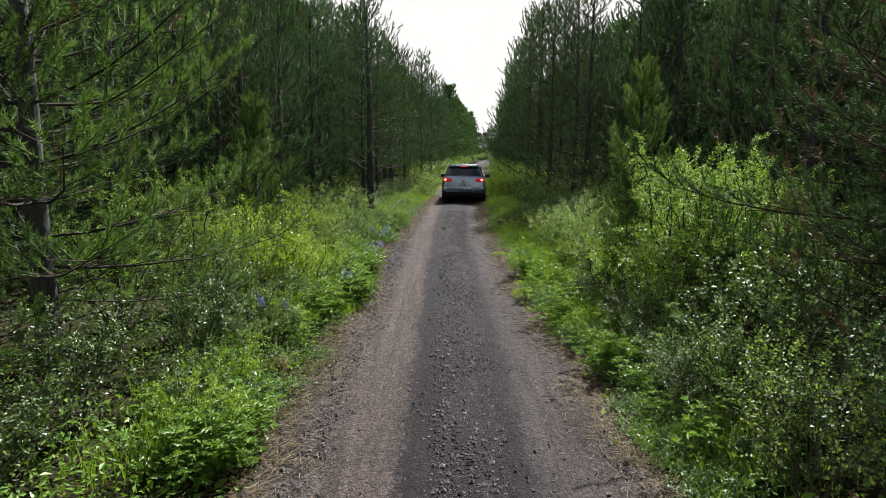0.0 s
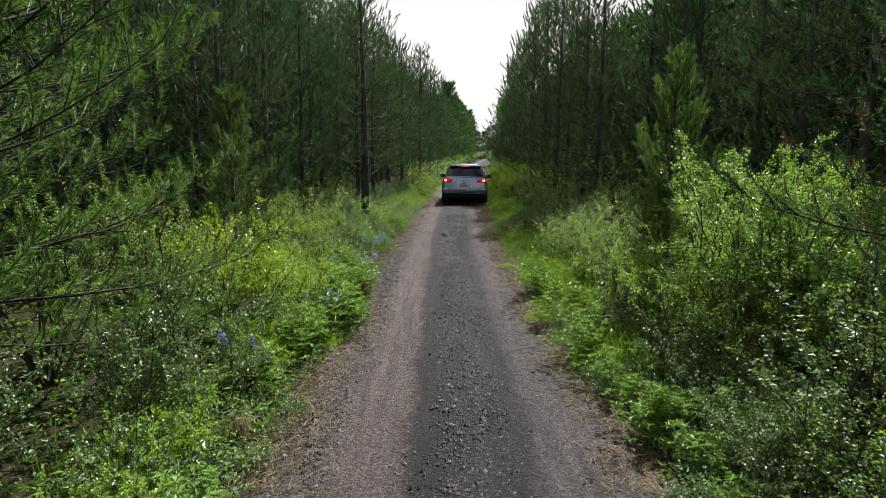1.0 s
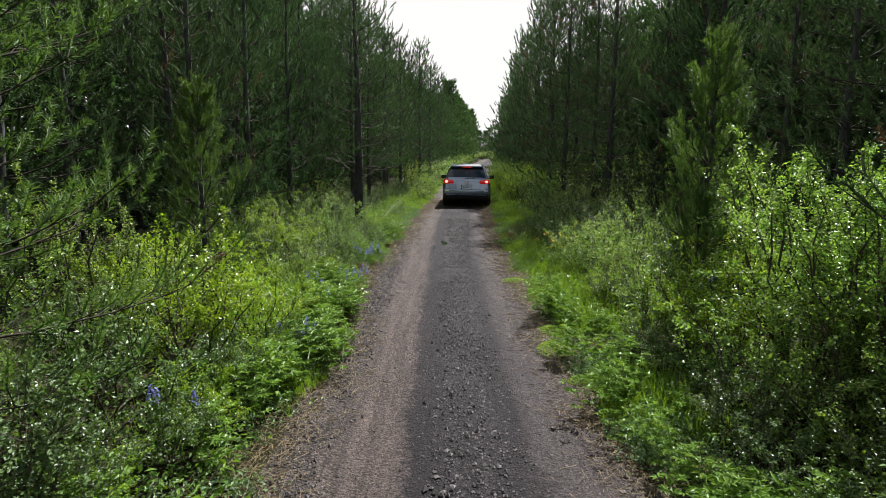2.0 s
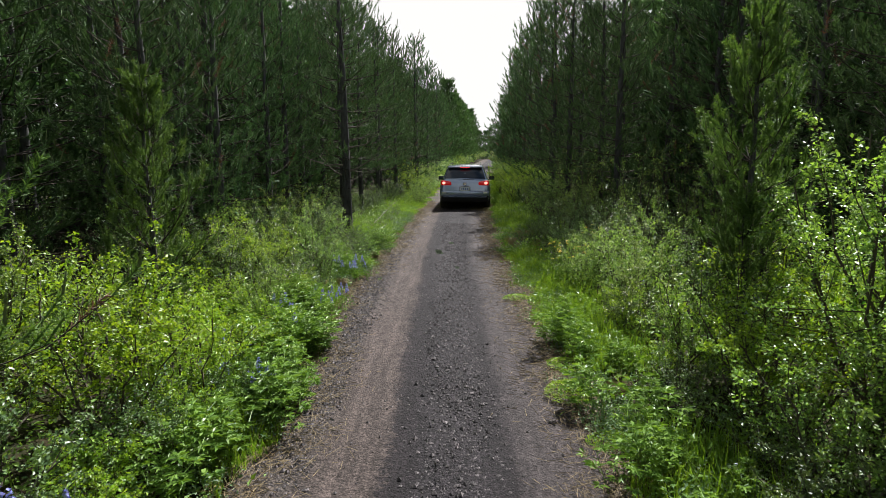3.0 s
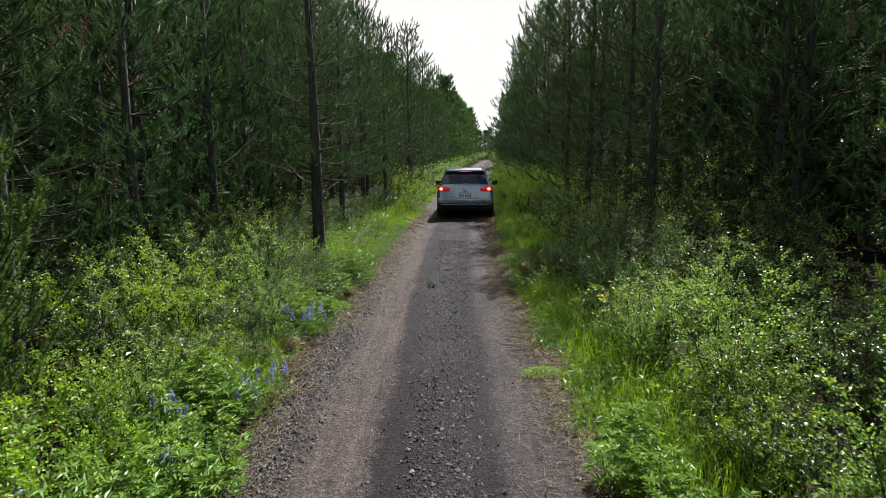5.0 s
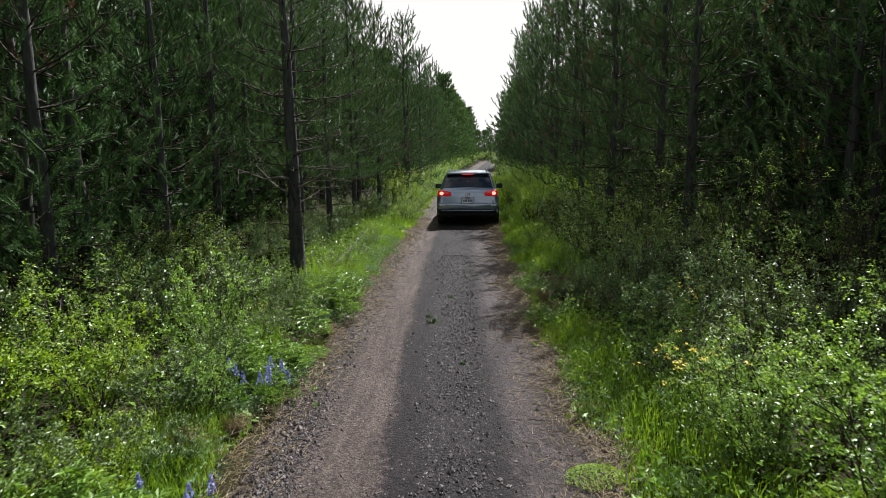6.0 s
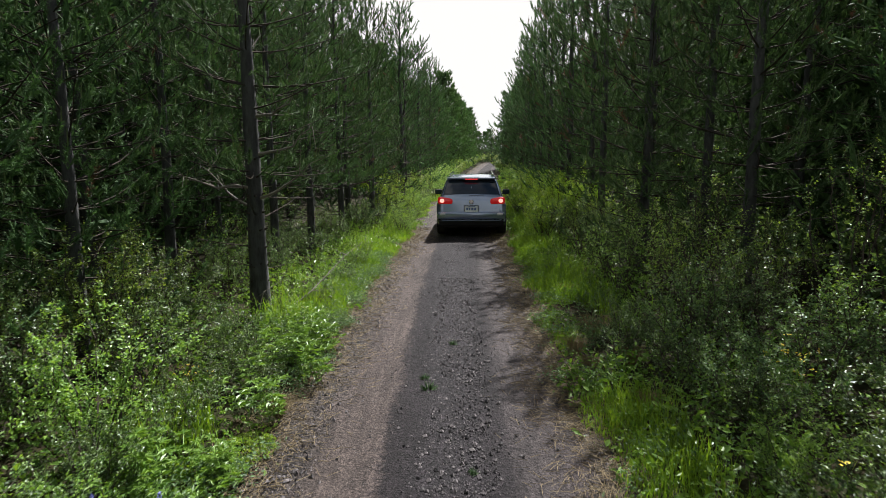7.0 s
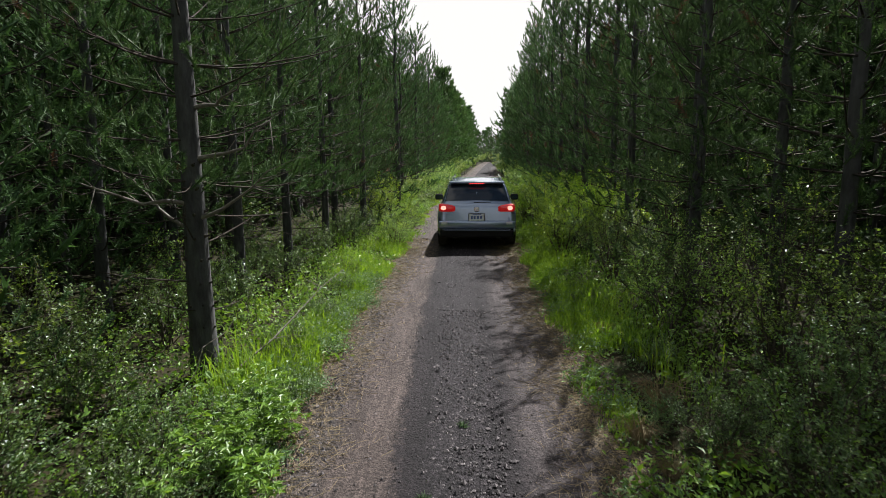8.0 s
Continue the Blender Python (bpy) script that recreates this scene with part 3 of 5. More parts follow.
def hero_pine():
    """The verge pine with a clean trunk and forked pale dead limbs."""
    top = pine(117, 7.8, 1.9, 2.3, 0.145, 0.40, 9, 1, 120, 0.075, 0.0066, lean=0.025, fine=False, seg=4, brush=(0.26, 0.42), spread=0.85, core=0.011)
    r = np.random.default_rng(118)
    for a, b in (((0.05, -0.02, 1.88), (0.95, -0.25, 2.42)), ((-0.05, -0.05, 2.05), (-1.25, -0.35, 2.35)), ((0.06, 0, 2.55), (0.95, -0.1, 2.95)), ((-0.04, 0, 1.75), (-0.8, 0.2, 2.3)), ((0.05, 0.03, 3.1), (0.75, -0.3, 3.4))):
        a, b = np.array(a), np.array(b)
        pts = [a + (b - a) * k / 5 + np.array([0, 0, -0.10 * math.sin(math.pi * k / 5)]) + (r.normal(0, 0.02, 3) if 0 < k < 5 else 0) for k in range(6)]
        A, B, R0, R1 = list(pts[:-1]), list(pts[1:]), [0.030 - 0.005 * k for k in range(5)], [0.025 - 0.0045 * k for k in range(5)]
        for _ in range(5):
            k = int(r.integers(2, 6))
            A.append(pts[k]), B.append(pts[k] + unit(unit(b - a) + r.normal(0, 0.6, 3)) * r.uniform(0.2, 0.5)), R0.append(0.007), R1.append(0.002)
        part_mesh("dead_limb", *tubes(A, B, np.array(R0), np.array(R1), 6), M_DEAD, top, "pale grey forked dead limb", smooth=True)
    # whorls of dark knots and short stubs up the bare trunk
    for z in np.arange(0.3, 2.6, 0.27):
        for k in range(6):
            q = k * 1.05 + r.uniform(-0.3, 0.3)
            d = np.array([math.cos(q), math.sin(q), 0.25])
            c = np.array([0, 0, z + r.normal(0, 0.015)])
            part_mesh("branch_stub", *tubes([c + d * 0.09], [c + d * (0.148 + r.exponential(0.012))], 0.022, 0.012, 6), M_LIMB, top, smooth=True)
    top.matrix_basis = pose(-4.02, 20.8, 0)
    tagged(top, "tall pine with a clean grey trunk and forked dead limbs", "pine tree", "pines along the track")


hero_pine()
mid_spots = []
r_t = np.random.default_rng(17)
# front rows, then the stand behind them
for y, u in ((24.6, -3.9), (26.6, -3.6), (28.4, -3.2), (30.4, -3.4), (32.5, -3.0), (36.4, -2.4), (40.2, -2.7), (44.5, -2.6), (48.5, -3.0), (53, -2.8), (58, -3.0)):
    mid_spots.append((side_x(y, u), y, 0, r_t.uniform(0.84, 1.04), int(r_t.integers(0, 5))))
for y, u in ((22.2, 4.9), (24.4, 3.8), (26.8, 4.6), (28.9, 3.9), (31.6, 4.1), (34.3, 3.8), (37.4, 4.0), (40.4, 3.8), (43.4, 3.7), (46.6, 3.5), (51, 3.4), (56, 3.4)):
    mid_spots.append((side_x(y, u), y, 0, r_t.uniform(1.05, 1.22), int(r_t.choice([1, 3]))))
for x, y, s, k in ((-5.9, 13.6, 0.95, 3), (-5.8, 16.3, 1.0, 1), (-5.6, 18.8, 0.95, 3), (6.0, 20.4, 1.05, 3), (3.6, 23.6, 1.1, 1), (-6.45, 22.8, 1.05, 3), (-6.75, 25.6, 1.05, 1), (-6.7, 28.2, 1.05, 3)):
    mid_spots.append((x, y, 0.0, s, k))
far_spots, distant_spots = [], []
for u0, y0, y1, st in ((-6.7, 7.5, 19, 2.7), (8.0, 6.5, 20, 2.8)):
    y = y0
    while y < y1:
        mid_spots.append((side_x(y, u0 + r_t.normal(0, 0.3)), y + r_t.normal(0, 0.3), 0.05, r_t.uniform(1.0, 1.2), int(r_t.choice([1, 3, 2]))))
        y += st
plant(close_pines, [q for q in mid_spots if q[1] < 29], "dark green pine with a grey trunk close to the track", "pine tree", "pines along the track", seed=6)
plant(mid_pines, [q for q in mid_spots if q[1] >= 29], "dark green pine with a grey trunk in a dense stand", "pine tree", "pines along the track", seed=6)
for u0, y0, y1, st in ((-6.7, 19.5, 46, 2.5), (-9.0, 6.0, 24, 2.6), (7.4, 20.5, 44, 2.6), (10.4, 6.0, 24, 2.6)):
    y = y0
    while y < y1:
        far_spots.append((side_x(y, u0 + r_t.normal(0, 0.4)), y + r_t.normal(0, 0.4), 0.05, r_t.uniform(0.95, 1.28), int(r_t.integers(0, 3))))
        y += st
for u0, y0, y1, st in ((-3.2, 62, 112, 3.6), (3.9, 60, 112, 3.6), (-6.3, 46, 118, 4.0), (7.2, 46, 116, 4.0), (-10, 42, 112, 6), (11, 42, 112, 6)):
    y = y0
    while y < y1:
        distant_spots.append((side_x(y, u0 + r_t.normal(0, 0.4)), y + r_t.normal(0, 0.4), 0.05, r_t.uniform(0.85, 1.1), int(r_t.integers(0, 2))))
        y += st
for x in np.arange(-14, 18, 1.1):
    distant_spots.append((float(x), 120 + r_t.uniform(-2, 5), -0.4, r_t.uniform(0.5, 0.68), int(r_t.integers(0, 2))))
for x in np.arange(-40, 60, 4.0):
    distant_spots.append((float(x), 140 + r_t.uniform(-3, 5), 0, r_t.uniform(0.7, 0.85), int(r_t.integers(0, 2))))
# deep rows close the gaps; the outermost are unseen and only darken the stand
for u0, y0, y1, st in ((-9.2, 26, 46, 2.4), (-11.8, 4, 46, 2.3), (-14.8, 4, 44, 3.2), (9.6, 26, 46, 2.4), (12.2, 5, 46, 2.3), (15, 5, 44, 3.2)):
    for y in np.arange(y0, y1, st):
        distant_spots.append((side_x(y, u0 + r_t.normal(0, 0.5)), y + r_t.normal(0, 0.4), 0.0, r_t.uniform(1.0, 1.25), int(r_t.integers(0, 2))))
# unseen rows behind the camera, added to block low sky light
for u0 in (-8.5, -5.0, 5.2, 8.8):
    for y in np.arange(-26, 0.5 if abs(u0) > 6 else -2, 3.8):
        distant_spots.append((side_x(y, u0 + r_t.normal(0, 0.4)), y + r_t.normal(0, 0.4), 0.05, r_t.uniform(1.0, 1.2), int(r_t.integers(0, 2))))
plant(far_pines, far_spots, "dark green pine deep in the shaded stand", "pine tree", "pines along the track", seed=8)
plant(distant_pines, distant_spots, "distant dark green pine far along the track", "pine tree", "pines along the track", seed=11)
young_spots = [(3.12, 10.5, 0, 1.05, 0), (-4.85, 11.7, 0, 1.06, 1), (4.1, 12.4, 0, 0.72, 1), (2.75, 9.7, 0, 0.62, 1)]
plant(young_pines, young_spots, "young light green pine with upright pale shoots", "young pine", "young pines on the verge", seed=9)


# ---- shrubs ----
def shrub(seed, h, radius, n_leaf, leaf, mat, stems=9, open_base=0.25, aspect=0.62):
    r = np.random.default_rng(seed)
    top = new("shrub")
    A, B, R0, R1, tw = [], [], [], [], []
    for k in range(stems):
        az = 6.28 * k / stems + r.normal(0, 0.3)
        out = radius * r.uniform(0.25, 0.95)
        hh = h * r.uniform(0.7, 1.05) * (1 - 0.30 * (out / radius) ** 2)
        p0 = np.array([r.normal(0, 0.06), r.normal(0, 0.06), -0.1])
        pts = [p0]
        for s in np.linspace(0.2, 1, 6):
            pts.append(np.array([math.cos(az) * out * s ** 0.8, math.sin(az) * out * s ** 0.8, hh * s ** 0.9]) + r.normal(0, 0.035, 3))
        pts = np.array(pts)
        rs = np.linspace(0.013, 0.004, 7) * (0.6 + 0.35 * h)
        A.extend(pts[:-1]), B.extend(pts[1:]), R0.extend(rs[:-1]), R1.extend(rs[1:])
        for s in r.uniform(open_base, 1.0, 8):
            i = min(int(s * 6), 5)
            q = pts[i] + (pts[i + 1] - pts[i]) * (s * 6 - i)
            d = unit(unit(pts[i + 1] - pts[i]) * 0.7 + r.normal(0, 0.65, 3) + np.array([0, 0, 0.25]))
            ln = radius * r.uniform(0.25, 0.6)
            e = q + d * ln
            A.append(q), B.append(e), R0.append(0.005), R1.append(0.002)
            tw.append((q, e))
            for _ in range(1):
                g = q + (e - q) * r.uniform(0.3, 0.9)
                e3 = g + unit(d + r.normal(0, 0.7, 3)) * ln * 0.5
                A.append(g), B.append(e3), R0.append(0.003), R1.append(0.0015)
                tw.append((g, e3))
    part_mesh("branchwork", *tubes(A, B, np.array(R0), np.array(R1), 3), M_STEM, top, "thin dark brown stems")["kind"] = "stuff"
    a = np.array([t[0] for t in tw])
    b = np.array([t[1] for t in tw])
    pick = r.integers(0, len(a), n_leaf)
    w = r.uniform(0.1, 1.08, (n_leaf, 1))
    c = a[pick] + (b - a)[pick] * w + r.normal(0, leaf * 0.55, (n_leaf, 3))
    c[:, 2] = np.maximum(c[:, 2], 0.05)
    part_mesh("foliage", *leaves(c, leaf, r, aspect, 0.5), mat, top)
    return top


shrubs = [shrub(201, 2.4, 1.15, 13500, 0.034, M_LEAF, 14), shrub(202, 1.5, 0.95, 4875, 0.044, M_LEAF, 11), shrub(203, 1.2, 0.9, 4500, 0.041, M_LEAF_D, 11),
          shrub(204, 1.7, 0.95, 4875, 0.044, M_LEAF_Y, 11), shrub(205, 1.0, 0.8, 3500, 0.043, M_LEAF_D, 10), shrub(206, 1.4, 0.85, 1875, 0.043, M_LEAF, 12, 0.55), shrub(207, 0.8, 0.7, 3000, 0.046, M_LEAF_Y, 9),
          shrub(208, 1.5, 1.0, 1500, 0.09, M_LEAF, 5), shrub(209, 1.3, 0.95, 700, 0.13, M_LEAF_D, 5), shrub(210, 2.5, 0.75, 750, 0.042, M_LEAF, 6, 0.5)]
shrub_labels = ["tall bushy green birch shrub on the verge", "leafy mid-green shrub on the verge", "dense grey-green willow shrub under the pines", "sunlit yellow-green leafy shrub on the verge",
                "low dark green shrub beside the track", "open shrub with bare dark stems and sparse leaves", "low bright yellow-green shrub beside the grass",
                "green shrub far along the verge", "dark green shrub under the pines", "thin tall shrub with sparse leaves before the dark pines"]
ss = []
# left verge
# shrubs at y 23 to 31 take darker leaves for the overhanging pines' shade
for x, y, s, k in ((-3.5, 3.4, 0.95, 2), (-3.0, 4.9, 0.9, 2), (-3.4, 6.4, 1.05, 2), (-3.2, 7.8, 0.95, 3), (-4.3, 7.6, 0.95, 0), (-4.6, 5.9, 0.9, 0), (-3.9, 8.9, 1.0, 3), (-3.0, 9.0, 0.8, 6), (-4.8, 9.4, 0.8, 1), (-4.3, 2.0, 1.0, 2),
                   (-3.3, 2.2, 0.85, 4), (-3.7, 10.4, 0.85, 6), (-4.6, 10.7, 0.8, 4), (-5.6, 10.2, 0.9, 2), (-3.9, 11.9, 0.75, 6), (-3.3, 12.9, 0.7, 4), (-4.4, 13.2, 0.8, 2), (-5.6, 12.9, 0.9, 2), (-3.4, 14.4, 0.75, 4), (-3.95, 14.1, 0.72, 3), (-4.5, 13.5, 0.8, 3), (-3.6, 13.4, 0.6, 6),
                   (-4.4, 14.8, 0.85, 1), (-5.4, 14.6, 1.0, 2), (-6.3, 13.6, 1.1, 2), (-3.7, 16.0, 0.8, 1), (-4.7, 16.4, 0.95, 2), (-5.7, 16.6, 1.0, 5), (-4.1, 17.6, 0.8, 2), (-5.0, 18.2, 0.95, 1), (-6.0, 18.4, 1.0, 2), (-4.6, 19.4, 0.75, 4),
                   (-5.3, 20.2, 0.9, 2), (-6.4, 20.6, 1.0, 5), (-5.0, 21.8, 0.8, 2), (-4.6, 23.0, 0.8, 2), (-5.6, 23.4, 0.9, 5), (-4.5, 25.4, 0.8, 4), (-5.4, 26.0, 0.9, 2), (-4.4, 27.2, 0.8, 2), (-4.3, 29.8, 0.8, 2), (-4.1, 31.2, 0.75, 2),
                   (-4.2, 34.2, 0.8, 3), (-3.9, 38.5, 0.8, 2), (-4.0, 42.5, 0.8, 3), (-3.8, 47, 0.9, 3), (-3.7, 52, 0.9, 3), (-3.4, 58, 0.9, 3), (-3.0, 66, 1.0, 3), (-2.6, 75, 1.0, 3)):
    ss.append((x, y, 0.0, s, k))
# right verge
for x, y, s, k in ((2.9, 3.6, 0.8, 4), (3.7, 4.4, 0.9, 2), (2.9, 5.2, 0.8, 4), (3.4, 6.5, 0.95, 1), (4.3, 6.0, 1.0, 1), (3.15, 7.6, 1.12, 0), (3.7, 7.3, 1.02, 0), (4.6, 7.9, 1.0, 0), (2.5, 8.6, 0.85, 3), (2.6, 7.2, 0.75, 1), (4.7, 9.2, 0.92, 0), (2.3, 9.9, 0.8, 1),
                   (4.8, 7.4, 0.9, 2), (5.0, 9.6, 1.0, 2), (2.1, 11.2, 0.7, 4), (3.9, 11.2, 0.9, 3), (4.7, 11.6, 1.0, 1), (2.3, 12.4, 0.8, 1), (3.3, 12.6, 0.9, 2), (4.6, 13.4, 0.9, 1), (1.9, 13.7, 0.68, 1), (2.8, 14.0, 0.85, 1), (3.7, 14.6, 0.95, 2),
                   (1.9, 15.3, 0.72, 4), (2.7, 15.8, 0.9, 2), (3.6, 16.2, 0.95, 2), (4.5, 16.0, 1.0, 5), (2.0, 17.1, 0.85, 4), (2.9, 17.6, 0.95, 2), (3.8, 18.2, 1.0, 5), (2.1, 19.0, 0.95, 2), (3.0, 19.6, 1.0, 2), (2.6, 20.8, 0.95, 5), (3.5, 21.2, 1.05, 5), (1.9, 22.6, 0.9, 5),
                   (2.7, 22.9, 1.0, 5), (2.0, 24.4, 0.95, 2), (2.9, 25.0, 1.0, 5), (1.8, 26.4, 0.9, 5), (2.3, 28.0, 1.0, 2), (1.6, 29.6, 0.85, 2), (1.7, 31.6, 0.85, 3), (1.45, 33.4, 1.0, 3), (2.2, 34.4, 1.0, 3), (1.3, 36.5, 0.8, 3), (1.8, 39, 0.9, 1), (1.4, 43, 0.9, 3), (1.7, 48, 0.9, 1), (1.9, 54, 0.9, 3), (2.2, 62, 1.0, 3), (2.8, 72, 1.0, 2)):
    ss.append((x, y, 0.0, s, k))
y = 35.0
while y < 108:
    for sgn in (-1, 1):
        ss.append((side_x(y, sgn * (2.5 + 0.5 * math.sin(y * 1.7 + sgn))), y + sgn * 0.8, 0.0, 0.75 + 0.35 * abs(math.sin(y * 2.3)), (3, 6, 1, 3)[int(y) % 4]))
    y += 3.4
for x, y, s in ((-4.2, 116, 1.4), (4.0, 116, 1.4), (0.4, 113, 1.2), (-1.2, 114, 1.1), (2.0, 115, 1.2), (-2.6, 112, 1.1)):
    ss.append((x, y, 0, s, 3))
r_s = np.random.default_rng(33)
# thin-stemmed tall shrubs before the dark stand
for x, y, s in ((4.0, 19.4, 1.05), (4.9, 18.2, 0.95), (2.9, 21.6, 0.9), (3.6, 23.4, 1.1), (2.6, 25.2, 0.9), (5.2, 20.6, 1.15), (3.1, 27.4, 1.0)):
    ss.append((x, y, 0.0, s, 9))
# bushes that lean over the lane's edges past the car
for y in np.arange(30.5, 62, 1.5):
    ss.append((side_x(y, -1.95 + 0.2 * math.sin(y * 2.1)), float(y), 0.0, 0.5 + 0.2 * abs(math.sin(y * 1.3)), (6, 1, 3, 4)[int(y * 2) % 4]))
# near right: two dark-leaved willows put the corner's shade into leaf colour
for x, y, s, k in ((2.6, 2.5, 0.75, 5), (3.0, 3.3, 0.8, 5), (3.4, 2.5, 1.1, 2), (2.7, 4.1, 0.65, 5), (3.3, 4.6, 1.25, 2), (1.15, 29.2, 0.9, 3), (1.9, 30.6, 1.05, 3), (2.6, 31.8, 1.1, 3), (1.3, 32.4, 0.8, 6), (1.9, 33.4, 1.0, 1), (3.0, 33.6, 1.2, 3), (1.2, 35.2, 0.9, 3), (2.0, 36.4, 1.2, 3), (0.9, 38.2, 0.8, 3), (2.6, 29.4, 0.9, 3)):
    ss.append((x, y, 0.0, s, k))
for x, y, s, k in ((3.9, 7.9, 1.12, 0), (2.8, 8.4, 0.9, 3), (4.3, 9.6, 0.9, 3), (3.7, 6.9, 1.05, 0)):
    ss.append((x, y, 0.0, s, k))
for x, y, s, k in ((-2.75, 6.9, 0.62, 6), (-2.55, 7.8, 0.6, 6), (-2.6, 6.0, 0.6, 4), (-2.7, 5.1, 0.6, 4), (-2.6, 4.2, 0.55, 6), (-2.75, 8.5, 0.7, 3), (2.4, 4.6, 0.6, 2), (3.0, 6.4, 0.8, 1)):
    ss.append((x, y, 0.0, s, k))
for x, y in ((-2.95, 17.8), (-2.85, 18.6), (-3.0, 19.3), (-2.8, 20.1), (-3.3, 21.4), (-3.2, 23.2), (-3.4, 25.0), (-3.5, 26.6), (0.95, 19.6), (1.3, 21.4), (1.0, 24.2)):
    ss.append((x, y, -0.05, r_s.uniform(0.35, 0.5), 4))
for sgn in (-1, 1):
    y = 3.0
    while y < 19.5:
        # right side before y 10: dark-leaved kinds stand in for the bushes' shade
        ss.append((side_x(y, sgn * r_s.uniform(2.15, 2.75)), y, 0.0, r_s.uniform(0.42, 0.72), int(r_s.choice([6, 4, 6, 1, 3] if sgn < 0 and y < 13 or sgn > 0 and 10 < y < 13 else [4, 2, 4, 1]))))
        y += r_s.uniform(0.75, 1.25)
for sgn, u0, u1 in ((-1, 5.6, 11), (1, 5.4, 11)):
    for _ in range(14):
        y = r_s.uniform(8, 34)
        ss.append((side_x(y, sgn * r_s.uniform(u0, u1)), y, 0.05, r_s.uniform(0.8, 1.1), int(r_s.choice([8, 8, 5]))))
ss = [(x, y, z, s, {3: 7, 6: 7, 1: 7, 2: 8, 4: 8, 5: 8}.get(k, k) if y > 36 else k) for x, y, z, s, k in ss]
plant(shrubs, ss, shrub_labels, "shrub", "shrubs on the verges", seed=12)


# ---- undergrowth, grass, litter ----
def herb_cover():
    r = np.random.default_rng(41)
    C, S = [], []
    for sgn in (-1, 1):
        n = 4600
        y = r.uniform(-6, 36, n)
        e = np.abs(r.normal(0.5, 1.9, n))
        u = sgn * (lane_edge(y, sgn) + 0.14 + e)
        keep = np.array([wave(a * 1.2, b, 0.6, 9.0 + sgn) > -0.42 for a, b in zip(u, y)])
        y, u, e = y[keep], u[keep], e[keep]
        x = lane_x(y) + u
        for a, b, d in zip(x, y, e):
            k = 15
            hh = min(0.08 + 0.38 * d, 0.55) * r.uniform(0.4, 1.25)
            C.append(np.stack([a + r.normal(0, 0.13, k), b + r.normal(0, 0.13, k), r.uniform(0.02, 1.0, k) ** 0.7 * hh], 1))
            S.append(np.full(k, r.choice([0.04, 0.05, 0.07, 0.09]) * r.uniform(0.85, 1.15)))
    ob = part_mesh("undergrowth", *leaves(np.concatenate(C), np.concatenate(S), r, 0.5, 0.7), M_HERB)
    tagged(ob, "bright green broad-leaved herbs along both verges", "undergrowth", kind="stuff")


def grass_cover():
    r = np.random.default_rng(42)
    xs, ys, hs = [], [], []
    for sgn in (-1, 1):
        for (n, y0, y1) in ((3000, -8, 1.5), (16000, 1.5, 14), (15000, 14, 30), (6000, 30, 60)):
            y = r.uniform(y0, y1, n)
            e = np.abs(r.normal(0.16, 0.5, n))
            u = lane_edge(y, sgn) + 0.03 + e
            dens = np.array([wave(a * 1.5, b, 0.45, 5.0 + 2 * sgn) for a, b in zip(u * sgn, y)])
            keep = dens > np.where((sgn > 0) & (y < 4.6), 0.3, np.where(y < 9.5, 0.06, np.where((y > 15) & (y < 25) & (sgn < 0), 0.10, -0.18)))
            y, u, dens, e = y[keep], u[keep], dens[keep], e[keep]
            xs.append(lane_x(y) + sgn * u)
            ys.append(y)
            hs.append(np.clip(0.05 + e * 0.5 + 0.12 * dens, 0.04, 0.45) * r.uniform(0.5, 1.2, len(y)))
    x, y, h = (np.concatenate(q) for q in (xs, ys, hs))
    n = len(x)
    base = np.stack([x, y, np.zeros(n) - 0.02], 1)
    az = r.uniform(0, 6.28, n)
    bend = np.stack([np.cos(az), np.sin(az), np.zeros(n)], 1) * (h * r.uniform(0.15, 0.7, n))[:, None]
    wv = np.stack([-np.sin(az), np.cos(az), np.zeros(n)], 1) * r.uniform(0.003, 0.006, (n, 1)) * np.where(y > 20, 1.6, 1.0)[:, None]
    mid = base + bend * 0.3 + np.array([0, 0, 1]) * (h * 0.6)[:, None]
    tip = base + bend + np.array([0, 0, 1]) * h[:, None]
    v = np.stack([base - wv, base + wv, mid + wv * 0.8, mid - wv * 0.8, tip], 1).reshape(-1, 3)
    i = np.arange(n) * 5
    f = np.concatenate([np.stack([i, i + 1, i + 2], 1), np.stack([i, i + 2, i + 3], 1), np.stack([i + 3, i + 2, i + 4], 1)])
    ob = part_mesh("grass", v, f, M_GRASS)
    tagged(ob, "fresh green verge grass beside the gravel", "grass", kind="stuff")


def low_cover():
    """Low grey-green leafy plants that spill over the gravel's edge."""
    r = np.random.default_rng(45)
    C, S = [], []
    for sgn, n, y0, y1 in ((-1, 900, 14, 27), (-1, 420, 2, 14), (1, 480, 2, 27), (1, 520, 2.5, 9)):
        y = r.uniform(y0, y1, n)
        e = np.abs(r.normal(0, 0.45, n))
        u = sgn * (lane_edge(y, sgn) + e)
        for a, b, d, uu in zip(lane_x(y) + u, y, e, u):
            if wave(uu, b, 1.1, 21.0) < -0.12:
                continue
            k = 26
            c = np.stack([a + r.normal(0, 0.085, k), b + r.normal(0, 0.085, k), r.uniform(0.02, 1.0, k) ** 0.6 * (0.10 + 0.24 * min(d, 1.0))], 1)
            C.append(c)
            S.append(np.full(k, r.uniform(0.032, 0.052)))
    ob = part_mesh("low_plants", *leaves(np.concatenate(C), np.concatenate(S), r, 0.45, 0.55), M_SAGE)
    tagged(ob, "low grey-green leafy plants along the gravel's edge", "undergrowth", kind="stuff")


